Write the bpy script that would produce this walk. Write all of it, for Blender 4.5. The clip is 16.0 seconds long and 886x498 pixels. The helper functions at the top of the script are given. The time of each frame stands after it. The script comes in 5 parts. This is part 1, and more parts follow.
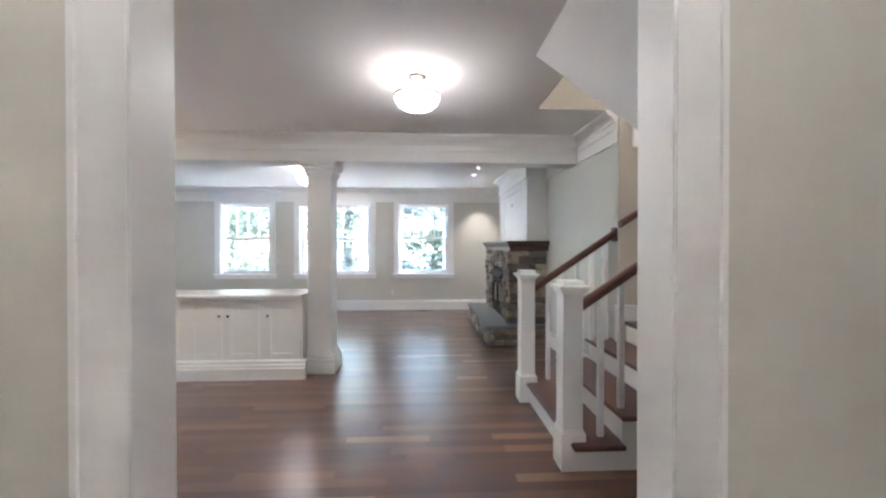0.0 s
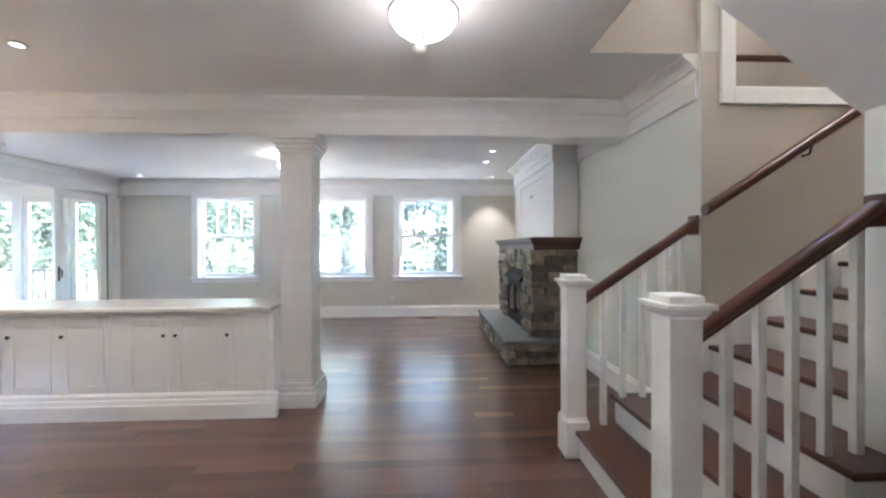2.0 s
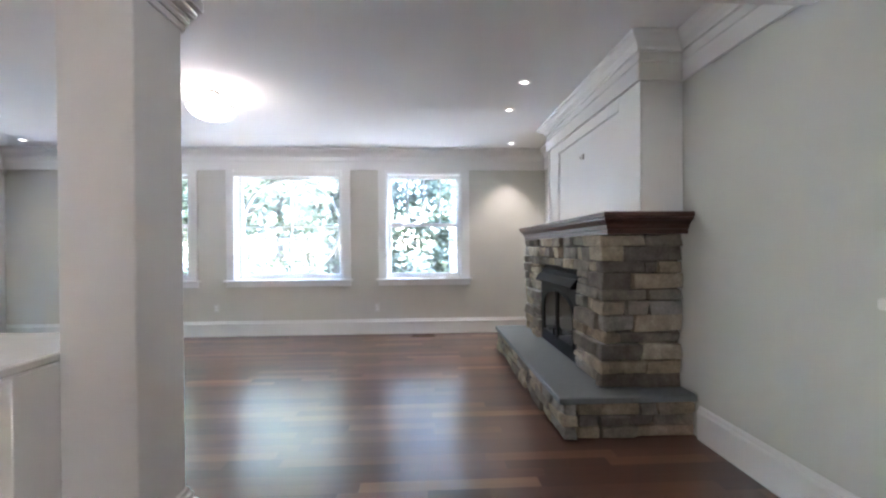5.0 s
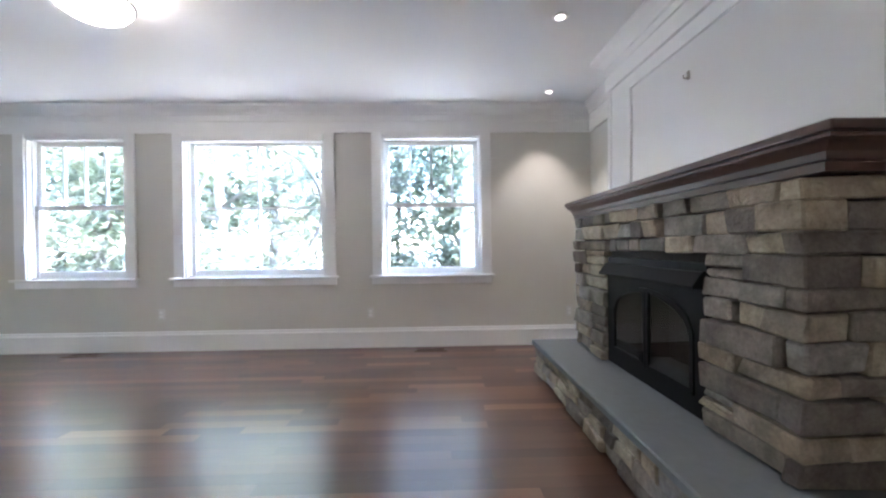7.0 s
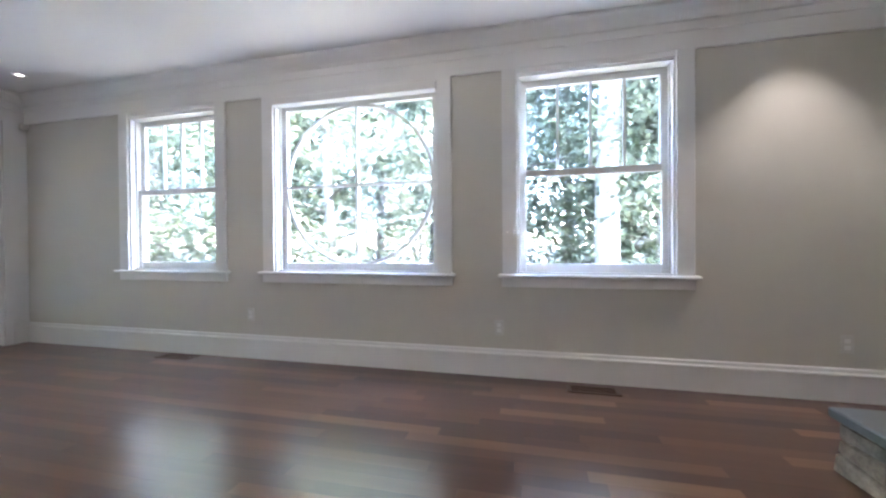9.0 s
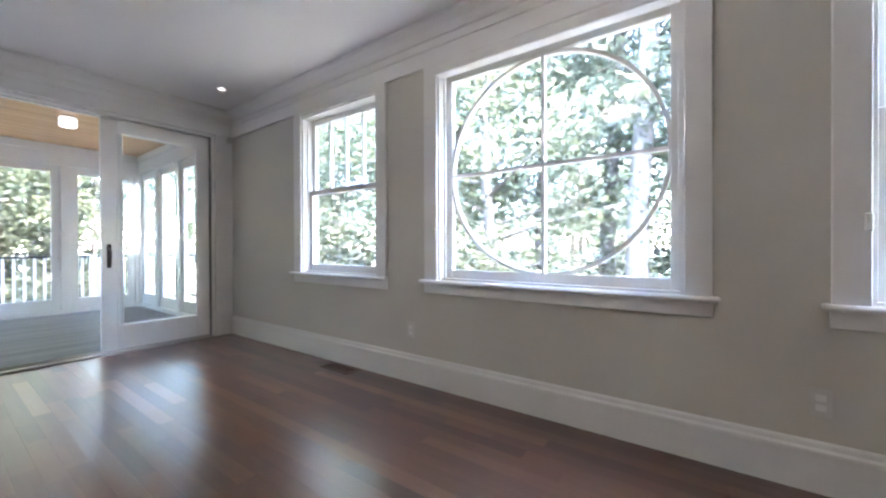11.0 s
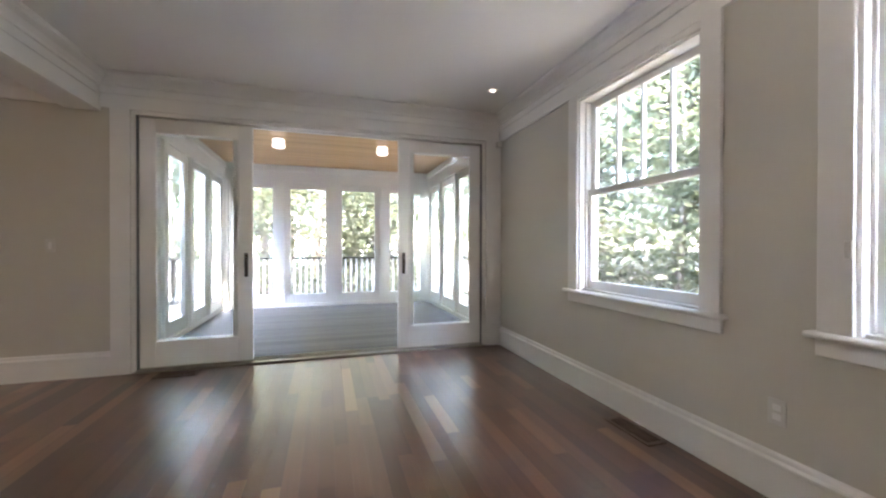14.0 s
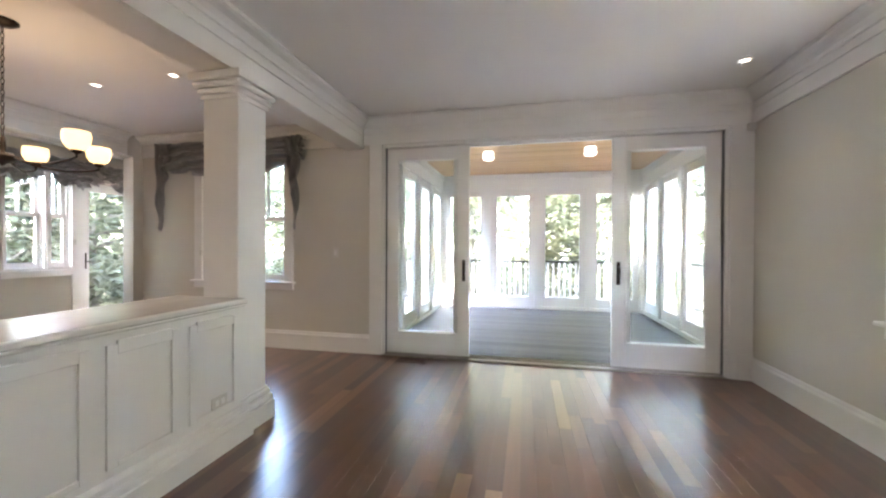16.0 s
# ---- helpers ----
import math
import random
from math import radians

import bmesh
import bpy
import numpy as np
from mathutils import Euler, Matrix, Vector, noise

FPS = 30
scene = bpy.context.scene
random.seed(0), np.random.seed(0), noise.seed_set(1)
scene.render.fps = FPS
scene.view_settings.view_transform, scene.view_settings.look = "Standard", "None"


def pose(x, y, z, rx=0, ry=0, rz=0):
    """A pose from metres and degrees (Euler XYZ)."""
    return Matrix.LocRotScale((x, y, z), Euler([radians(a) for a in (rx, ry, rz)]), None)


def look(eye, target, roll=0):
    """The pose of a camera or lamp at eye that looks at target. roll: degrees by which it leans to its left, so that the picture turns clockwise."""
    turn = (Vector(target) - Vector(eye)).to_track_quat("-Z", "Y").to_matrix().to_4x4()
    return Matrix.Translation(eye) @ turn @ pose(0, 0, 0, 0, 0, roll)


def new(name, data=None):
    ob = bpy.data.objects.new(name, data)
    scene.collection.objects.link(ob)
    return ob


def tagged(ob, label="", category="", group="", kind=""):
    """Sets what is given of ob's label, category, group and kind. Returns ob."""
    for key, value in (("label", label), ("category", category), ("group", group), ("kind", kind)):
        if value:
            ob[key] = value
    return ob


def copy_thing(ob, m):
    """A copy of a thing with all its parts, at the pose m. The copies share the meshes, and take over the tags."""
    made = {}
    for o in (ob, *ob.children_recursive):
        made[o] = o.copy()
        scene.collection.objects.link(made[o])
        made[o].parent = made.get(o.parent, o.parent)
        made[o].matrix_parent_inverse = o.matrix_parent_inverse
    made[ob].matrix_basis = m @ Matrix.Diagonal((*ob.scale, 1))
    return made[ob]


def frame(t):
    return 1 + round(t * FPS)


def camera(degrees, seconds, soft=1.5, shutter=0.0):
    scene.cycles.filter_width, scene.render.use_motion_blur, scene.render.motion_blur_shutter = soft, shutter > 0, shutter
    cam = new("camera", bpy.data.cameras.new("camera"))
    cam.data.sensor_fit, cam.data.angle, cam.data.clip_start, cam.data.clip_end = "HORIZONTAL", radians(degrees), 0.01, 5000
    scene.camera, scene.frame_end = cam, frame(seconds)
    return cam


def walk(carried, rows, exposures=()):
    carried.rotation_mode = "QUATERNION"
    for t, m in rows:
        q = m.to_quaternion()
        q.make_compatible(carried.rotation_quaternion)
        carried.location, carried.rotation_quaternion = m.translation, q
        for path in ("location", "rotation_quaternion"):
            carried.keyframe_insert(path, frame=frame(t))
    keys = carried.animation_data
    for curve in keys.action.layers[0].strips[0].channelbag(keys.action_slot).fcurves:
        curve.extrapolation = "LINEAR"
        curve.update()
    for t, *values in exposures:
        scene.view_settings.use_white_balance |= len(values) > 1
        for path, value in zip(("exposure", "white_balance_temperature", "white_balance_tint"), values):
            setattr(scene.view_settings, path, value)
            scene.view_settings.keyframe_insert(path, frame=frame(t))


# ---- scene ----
cam = camera(99.18, 16.0, 2.3)
PATH = [
    (0, (-0.089, -0.015, 1.398), (0.003, 1.983, 1.384), -0.05),
    (0.5, (-0.086, 0.192, 1.393), (-0.004, 2.190, 1.378), -0.12),
    (1, (-0.090, 0.416, 1.390), (0.003, 2.414, 1.379), -0.12),
    (1.5, (-0.116, 0.666, 1.380), (-0.024, 2.664, 1.368), -0.20),
    (2, (-0.139, 0.926, 1.370), (-0.054, 2.924, 1.357), -0.25),
    (2.5, (-0.142, 1.210, 1.354), (-0.045, 3.208, 1.342), -0.21),
    (3, (-0.139, 1.506, 1.334), (-0.041, 3.503, 1.322), -0.27),
    (3.5, (-0.142, 1.823, 1.321), (-0.051, 3.821, 1.309), -0.41),
    (4, (-0.132, 2.155, 1.309), (-0.030, 4.152, 1.299), -0.33),
    (6.5, (-0.064, 3.811, 1.138), (-0.007, 5.810, 1.125), -0.63),
    (7, (-0.120, 4.135, 1.109), (-0.067, 6.134, 1.095), -0.67),
    (7.5, (-0.205, 4.470, 1.079), (-0.283, 6.468, 1.067), -0.64),
    (8, (-0.300, 4.782, 1.048), (-0.494, 6.773, 1.034), -0.56),
    (10.5, (-1.019, 6.002, 1.017), (-2.021, 7.733, 1.002), -0.23),
    (11, (-1.175, 6.112, 1.042), (-2.349, 7.731, 1.031), -0.21),
    (11.5, (-1.337, 6.228, 1.058), (-2.664, 7.725, 1.046), -0.13),
    (12, (-1.501, 6.326, 1.068), (-2.966, 7.688, 1.055), -0.01),
    (12.5, (-1.667, 6.383, 1.082), (-3.262, 7.590, 1.069), -0.03),
    (13, (-1.781, 6.400, 1.105), (-3.478, 7.459, 1.092), -0.07),
    (13.5, (-1.855, 6.398, 1.130), (-3.667, 7.244, 1.124), 0.00),
    (14, (-1.906, 6.386, 1.144), (-3.819, 6.970, 1.133), 0.08),
    (14.5, (-1.945, 6.369, 1.156), (-3.916, 6.704, 1.144), 0.21),
    (15, (-1.966, 6.335, 1.171), (-3.965, 6.422, 1.158), 0.23),
    (15.5, (-1.963, 6.303, 1.195), (-3.955, 6.125, 1.183), 0.20),
    (16, (-1.947, 6.278, 1.222), (-3.901, 5.850, 1.211), 0.24),
]
# the clip's camera closes down and turns warmer as it swings to the bright porch
EXPOSURES = [(0.0, 8.65, 5750, 15), (3.5, 8.6, 5750, 16), (7.0, 8.3, 5780, 18), (12.5, 7.6, 6480, 20), (14.5, 7.75, 6900, 21), (16.0, 8.1, 6850, 20)]
walk(cam, [(t, look(eye, target, roll)) for t, eye, target, roll in PATH], exposures=EXPOSURES)

# ---- world, sun and lights ----
LAMP_GLOW = 0.08
FOYER_W, LIVING_W, HALL_W, CAN_W, CHAND_W, STAIR_W = 0.075, 0.15, 0.66, 0.21, 0.030, 0.34
world = bpy.data.worlds.new("sky")
scene.world = world
world.use_nodes = True
wn = world.node_tree
wn.nodes.clear()
sky_tex = wn.nodes.new("ShaderNodeTexSky")
sky_tex.sky_type = "NISHITA"
sky_tex.sun_disc = False
sky_tex.sun_elevation = radians(52)
sky_tex.sun_rotation = radians(103.5)
bg = wn.nodes.new("ShaderNodeBackground")
bg.inputs["Strength"].default_value = 0.085
wo = wn.nodes.new("ShaderNodeOutputWorld")
wn.links.new(sky_tex.outputs[0], bg.inputs["Color"])
wn.links.new(bg.outputs[0], wo.inputs["Surface"])

sun_data = bpy.data.lights.new("sun", "SUN")
sun_data.energy, sun_data.angle, sun_data.color = 0.45, radians(0.53), (1.0, 0.95, 0.86)
sun = new("sun", sun_data)
sun.matrix_world = look((25, 2, 33), (0, 8, 0))


def lamp(name, where, watts, radius=0.06, color=(1.0, 0.9, 0.79)):
    d = bpy.data.lights.new(name, "POINT")
    d.energy, d.shadow_soft_size, d.color = watts, radius, color
    ob = new(name, d)
    ob.location = where
    return ob


def spot(name, where, watts, cone=84, color=(1.0, 0.88, 0.74)):
    d = bpy.data.lights.new(name, "SPOT")
    d.energy, d.shadow_soft_size, d.color = watts, 0.03, color
    d.spot_size, d.spot_blend = radians(cone), 0.7
    ob = new(name, d)
    ob.location = where
    return ob


def sky_fill(name, where, target, width, height, radiance=0.0017):
    """An added area lamp in an opening: boosts the sky's light, hazes the view."""
    d = bpy.data.lights.new(name, "AREA")
    d.shape, d.size, d.size_y = "RECTANGLE", width, height
    d.energy, d.color = math.pi * width * height * radiance, (0.95, 0.94, 1.0)
    new(name, d).matrix_world = look(where, target)


# added fill in the window and door openings, besides the sky itself
for wx, ww in ((-3.98, 1.0), (-2.065, 1.47), (-0.13, 1.04)):
    sky_fill("window_fill", (wx, 8.515, 1.565), (wx, 0, 1.565), ww, 1.45)
sky_fill("door_fill", (-6.12, 6.41, 1.17), (0, 6.41, 1.17), 1.4, 2.2, 0.0013)

# ---- materials ----
class Nodes:
    def __init__(self, name):
        self.m = bpy.data.materials.new(name)
        self.m.use_nodes = True
        self.t = self.m.node_tree
        self.p = self.t.nodes["Principled BSDF"]

    def n(self, kind, **values):
        node = self.t.nodes.new(kind)
        for key, value in values.items():
            if key == "operation":
                node.operation = value
            elif key == "blend_type":
                node.blend_type = value
            elif key == "data_type":
                node.data_type = value
            else:
                node.inputs[key.replace("_", " ")].default_value = value
        return node

    def ln(self, a, b):
        self.t.links.new(a, b)

    def pos(self, scale=(1, 1, 1)):
        g = self.n("ShaderNodeNewGeometry")
        mp = self.n("ShaderNodeMapping")
        mp.inputs["Scale"].default_value = scale
        self.ln(g.outputs["Position"], mp.inputs["Vector"])
        return mp.outputs[0]

    def noise(self, scale, detail=4.0, vector=None, rough=0.55):
        x = self.n("ShaderNodeTexNoise", Scale=scale, Detail=detail, Roughness=rough)
        self.ln(vector if vector is not None else self.pos(), x.inputs["Vector"])
        return x.outputs["Fac"]

    def ramp(self, fac, stops, constant=False):
        r = self.n("ShaderNodeValToRGB")
        e = r.color_ramp.elements
        while len(e) < len(stops):
            e.new(0.5)
        for el, (p, c) in zip(e, stops):
            el.position, el.color = p, (*c, 1)
        if constant:
            r.color_ramp.interpolation = "CONSTANT"
        self.ln(fac, r.inputs["Fac"])
        return r.outputs["Color"]

    def mix(self, fac, a, b, blend="MIX"):
        x = self.n("ShaderNodeMix", data_type="RGBA", blend_type=blend)
        for sock, v in ((x.inputs[0], fac), (x.inputs[6], a), (x.inputs[7], b)):
            if isinstance(v, (int, float)):
                sock.default_value = v
            elif isinstance(v, tuple):
                sock.default_value = (*v, 1)
            else:
                self.ln(v, sock)
        return x.outputs[2]

    def math(self, op, a, b=0.0):
        x = self.n("ShaderNodeMath", operation=op)
        for sock, v in ((x.inputs[0], a), (x.inputs[1], b)):
            if isinstance(v, (int, float)):
                sock.default_value = v
            else:
                self.ln(v, sock)
        return x.outputs[0]

    def bump(self, height, strength=0.2, distance=0.01):
        b = self.n("ShaderNodeBump", Strength=strength, Distance=distance)
        self.ln(height, b.inputs["Height"])
        self.ln(b.outputs[0], self.p.inputs["Normal"])

    def random(self):
        """One value per board, stone or leaf, whether an object or an island."""
        a = self.n("ShaderNodeObjectInfo").outputs["Random"]
        b = self.n("ShaderNodeNewGeometry").outputs["Random Per Island"]
        return self.math("FRACT", self.math("ADD", a, b))


def paint(name, color, rough=0.5, dirt=0.04, bump=0.05):
    k = Nodes(name)
    c2 = tuple(v * (1 - dirt * 2) for v in color)
    k.ln(k.mix(k.noise(1.3, 5), color, c2), k.p.inputs["Base Color"])
    k.ln(k.math("ADD", k.math("MULTIPLY", k.noise(7, 3), 0.15), rough - 0.07), k.p.inputs["Roughness"])
    k.bump(k.noise(160, 3), bump, 0.003)
    return k.m


def plain(name, color, rough=0.5, metal=0.0, bump_scale=0, bump=0.1):
    k = Nodes(name)
    k.ln(k.mix(k.noise(22, 4), color, tuple(v * 0.82 for v in color)), k.p.inputs["Base Color"])
    k.p.inputs["Roughness"].default_value = rough
    k.p.inputs["Metallic"].default_value = metal
    if bump_scale:
        k.bump(k.noise(bump_scale, 5), bump, 0.004)
    return k.m


WHITE = paint("white_trim_paint", (0.80, 0.795, 0.775), 0.38, 0.02, 0.02)
WALL = paint("warm_grey_wall_paint", (0.62, 0.60, 0.54), 0.72, 0.03, 0.10)
SAGE = paint("pale_sage_wall_paint", (0.62, 0.625, 0.57), 0.72, 0.03, 0.10)
BEIGE = paint("beige_stairwell_paint", (0.50, 0.46, 0.39), 0.72, 0.03, 0.10)
CEIL = paint("ceiling_paint", (0.86, 0.855, 0.84), 0.85, 0.02, 0.06)
COUNTER = paint("white_countertop", (0.78, 0.77, 0.74), 0.16, 0.02, 0.0)
BLACK = plain("black_iron", (0.010, 0.010, 0.011), 0.5, 0.3, 90, 0.12)
BLACK.node_tree.nodes["Principled BSDF"].inputs["Specular IOR Level"].default_value = 0.15
BRONZE = plain("dark_bronze", (0.035, 0.026, 0.02), 0.38, 0.8)
NICKEL = plain("brushed_nickel", (0.42, 0.39, 0.35), 0.32, 1.0)
SLATE = plain("bluestone_slab", (0.17, 0.185, 0.195), 0.62, 0.0, 35, 0.25)
# sooty firebrick of the fire box; also the painted-in shade under vent slats
SOOT_AND_SHADE = plain("soot_and_duct_shade", (0.010, 0.0095, 0.009), 0.9, 0.0, 40, 0.3)
MORTAR = plain("dark_mortar", (0.055, 0.05, 0.045), 0.95, 0.0, 60, 0.4)
PLASTIC = plain("ivory_plastic", (0.70, 0.69, 0.65), 0.35)
HALLFLOOR = plain("under_floor", (0.03, 0.018, 0.012), 0.8)


def wood(name, tones, rough, along="x", grain=0.35, bump=0.05, coat=0.0):
    k = Nodes(name)
    stretch = {"x": (1.6, 34, 34), "y": (34, 1.6, 34), "z": (34, 34, 1.6)}[along]
    r = k.random()
    off = k.n("ShaderNodeCombineXYZ")
    for i, f in enumerate((37.0, 61.0, 17.0)):
        k.ln(k.math("MULTIPLY", r, f), off.inputs[i])
    add = k.n("ShaderNodeVectorMath", operation="ADD")
    k.ln(k.pos(stretch), add.inputs[0])
    k.ln(off.outputs[0], add.inputs[1])
    g1 = k.noise(1.0, 6, add.outputs[0], 0.62)
    base = k.ramp(r, tones)
    dark = k.mix(1.0, base, (0.5, 0.44, 0.40), "MULTIPLY")
    k.ln(k.mix(k.math("MULTIPLY", g1, grain * 1.6), base, dark), k.p.inputs["Base Color"])
    k.ln(k.math("ADD", k.math("MULTIPLY", k.noise(3.0, 3), 0.04), rough - 0.02), k.p.inputs["Roughness"])
    k.p.inputs["Coat Weight"].default_value = coat
    k.p.inputs["Coat Roughness"].default_value = max(0.26, rough - 0.03)
    k.p.inputs["Coat IOR"].default_value = 1.6
    k.bump(g1, bump, 0.002)
    return k.m


FLOOR = wood("cherry_floor_boards", [(0.0, (0.082, 0.032, 0.019)), (0.22, (0.115, 0.046, 0.027)), (0.72, (0.155, 0.065, 0.037)),
                                     (0.92, (0.215, 0.098, 0.056)), (1.0, (0.315, 0.175, 0.102))], 0.29, "x", 0.5, 0.02, 1.0)
TREAD = wood("dark_cherry_wood", [(0.0, (0.075, 0.026, 0.016)), (1.0, (0.10, 0.036, 0.021))], 0.34, "y", 0.4, 0.04)
RAILWOOD = wood("dark_cherry_rail", [(0.0, (0.085, 0.030, 0.018)), (1.0, (0.11, 0.04, 0.023))], 0.34, "x", 0.4, 0.04)
MANTELWOOD = wood("stained_mantel_wood", [(0.0, (0.060, 0.024, 0.016)), (1.0, (0.08, 0.032, 0.02))], 0.36, "y", 0.45, 0.04, 0.15)
PINE = wood("varnished_pine_ceiling", [(0.0, (0.52, 0.31, 0.14)), (0.5, (0.60, 0.37, 0.17)), (1.0, (0.68, 0.45, 0.23))], 0.36, "y", 0.25, 0.04, 0.1)
DECK = wood("weathered_grey_boards", [(0.0, (0.10, 0.093, 0.092)), (1.0, (0.165, 0.155, 0.152))], 0.5, "y", 0.5, 0.15)
VENTWOOD = wood("brown_vent_wood", [(0.0, (0.085, 0.045, 0.028)), (1.0, (0.11, 0.06, 0.038))], 0.4, "x", 0.4, 0.03)
BARK = wood("tree_bark", [(0.0, (0.24, 0.21, 0.185)), (1.0, (0.38, 0.35, 0.32))], 0.9, "z", 0.6, 0.6)


def stone_material():
    k = Nodes("ledge_stone")
    tone = k.ramp(k.random(), [(0.0, (0.335, 0.285, 0.220)), (0.2, (0.245, 0.222, 0.192)), (0.38, (0.400, 0.345, 0.265)), (0.55, (0.160, 0.140, 0.125)),
                               (0.68, (0.290, 0.280, 0.262)), (0.84, (0.450, 0.400, 0.320)), (0.94, (0.215, 0.190, 0.166))], True)
    blot = k.ramp(k.noise(9, 6), [(0.35, (0.62, 0.60, 0.58)), (0.68, (1.12, 1.10, 1.04))])
    fine = k.ramp(k.noise(60, 5), [(0.3, (0.78, 0.78, 0.78)), (0.7, (1.1, 1.1, 1.1))])
    k.ln(k.mix(1.0, k.mix(1.0, tone, blot, "MULTIPLY"), fine, "MULTIPLY"), k.p.inputs["Base Color"])
    k.p.inputs["Roughness"].default_value = 0.85
    h = k.math("ADD", k.math("MULTIPLY", k.noise(14, 6), 1.0), k.math("MULTIPLY", k.noise(70, 5), 0.35))
    k.bump(h, 0.75, 0.02)
    return k.m


STONE = stone_material()


def glass_material():
    k = Nodes("window_glass")
    k.t.nodes.remove(k.p)
    clear = k.n("ShaderNodeBsdfTransparent")
    clear.inputs["Color"].default_value = (0.97, 0.985, 0.98, 1)
    gloss = k.n("ShaderNodeBsdfGlossy")
    gloss.inputs["Roughness"].default_value = 0.01
    face = k.n("ShaderNodeLayerWeight", Blend=0.5)
    sheen = k.math("ADD", k.math("MULTIPLY", k.math("POWER", face.outputs["Facing"], 5.0), 0.9), 0.035)
    mixer = k.n("ShaderNodeMixShader")
    k.ln(sheen, mixer.inputs[0])
    k.ln(clear.outputs[0], mixer.inputs[1])
    k.ln(gloss.outputs[0], mixer.inputs[2])
    k.ln(mixer.outputs[0], k.t.nodes["Material Output"].inputs["Surface"])
    return k.m


GLASS = glass_material()


def glow(name, color, strength, base=(0.8, 0.78, 0.72)):
    k = Nodes(name)
    k.p.inputs["Base Color"].default_value = (*base, 1)
    k.p.inputs["Emission Color"].default_value = (*color, 1)
    k.p.inputs["Emission Strength"].default_value = strength
    k.p.inputs["Roughness"].default_value = 0.35
    return k.m


LIT_BOWL = glow("lit_opal_glass", (1.0, 0.93, 0.82), LAMP_GLOW)
LIT_AMBER = glow("lit_amber_glass", (1.0, 0.66, 0.30), 0.010, (0.55, 0.42, 0.25))
LIT_DRUM = glow("lit_drum_glass", (1.0, 0.93, 0.84), 0.012)
LIT_CAN = glow("lit_can_lamp", (1.0, 0.9, 0.75), 0.02)


def fabric_material():
    k = Nodes("grey_flowered_fabric")
    v = k.n("ShaderNodeTexVoronoi", Scale=13.0)
    k.ln(k.pos(), v.inputs["Vector"])
    flower = k.ramp(v.outputs["Distance"], [(0.0, (0.60, 0.58, 0.56)), (0.14, (0.50, 0.48, 0.47)), (0.20, (0.36, 0.355, 0.36)), (1.0, (0.28, 0.275, 0.28))])
    k.ln(k.mix(k.noise(6, 4), flower, (0.38, 0.37, 0.375)), k.p.inputs["Base Color"])
    k.p.inputs["Roughness"].default_value = 0.6
    k.p.inputs["Sheen Weight"].default_value = 0.3
    k.bump(k.noise(240, 2), 0.2, 0.002)
    return k.m


FABRIC = fabric_material()


def leaf_material(name, dark, light):
    k = Nodes(name)
    r = k.random()
    c = k.ramp(r, [(0.0, dark), (0.6, light), (1.0, tuple(min(1, v * 1.25) for v in light))])
    k.ln(c, k.p.inputs["Base Color"])
    k.p.inputs["Roughness"].default_value = 0.5
    tr = k.n("ShaderNodeBsdfTranslucent")
    k.ln(k.mix(1.0, c, (1.3, 1.32, 1.15), "MULTIPLY"), tr.inputs["Color"])
    mixer = k.n("ShaderNodeMixShader", Fac=0.6)
    k.ln(k.p.outputs[0], mixer.inputs[1])
    k.ln(tr.outputs[0], mixer.inputs[2])
    k.ln(mixer.outputs[0], k.t.nodes["Material Output"].inputs["Surface"])
    return k.m


LEAF = leaf_material("broad_leaves", (0.084, 0.096, 0.064), (0.114, 0.126, 0.084))
NEEDLE = leaf_material("pine_needles", (0.086, 0.096, 0.072), (0.116, 0.126, 0.098))


def ground_material():
    k = Nodes("woodland_floor")
    k.ln(k.mix(k.noise(0.6, 6), (0.085, 0.085, 0.06), (0.13, 0.11, 0.085)), k.p.inputs["Base Color"])
    k.p.inputs["Roughness"].default_value = 0.95
    k.bump(k.noise(3, 6), 0.5, 0.1)
    return k.m


GROUND = ground_material()

# ---- building helpers ----
PLACE = {}


def finish(name, bm, material, smooth=False):
    bmesh.ops.recalc_face_normals(bm, faces=bm.faces)
    me = bpy.data.meshes.new(name)
    bm.to_mesh(me)
    bm.free()
    if smooth:
        for p in me.polygons:
            p.use_smooth = True
    me.materials.append(material)
    return new(name, me)


def thing(name, where, label, category, group="", kind=""):
    ob = new(name)
    ob.location = where
    ob.empty_display_size = 0.1
    PLACE[ob.name] = Vector(where)
    return tagged(ob, label, category, group, kind)


def adopt(ob, parent):
    ob.parent = parent
    ob.matrix_parent_inverse = Matrix.Translation(-PLACE.get(parent.name, Vector()))
    return ob


def part(name, bm, material, parent, label="", smooth=False):
    ob = adopt(finish(name, bm, material, smooth), parent)
    if label:
        ob["label"] = label
    return ob


def solo(name, bm, material, label, category, group="", kind="", smooth=False):
    return tagged(finish(name, bm, material, smooth), label, category, group, kind)


def structure(name, bm, material, label="", category="", smooth=False):
    return tagged(finish(name, bm, material, smooth), label, category, "", "structure")


def box(x0, x1, y0, y1, z0, z1, bevel=0.0, bm=None):
    """A box between those planes, with its edges broken by bevel."""
    one = bmesh.new()
    m = Matrix.Translation(((x0 + x1) / 2, (y0 + y1) / 2, (z0 + z1) / 2)) @ Matrix.Diagonal((abs(x1 - x0), abs(y1 - y0), abs(z1 - z0), 1))
    bmesh.ops.create_cube(one, size=1, matrix=m)
    if bevel:
        bmesh.ops.bevel(one, geom=one.edges[:], offset=bevel, segments=1, affect="EDGES")
    return merge(bm, one)


def merge(bm, one):
    if bm is None:
        return one
    me = bpy.data.meshes.new("tmp")
    one.to_mesh(me)
    one.free()
    bm.from_mesh(me)
    bpy.data.meshes.remove(me)
    return bm


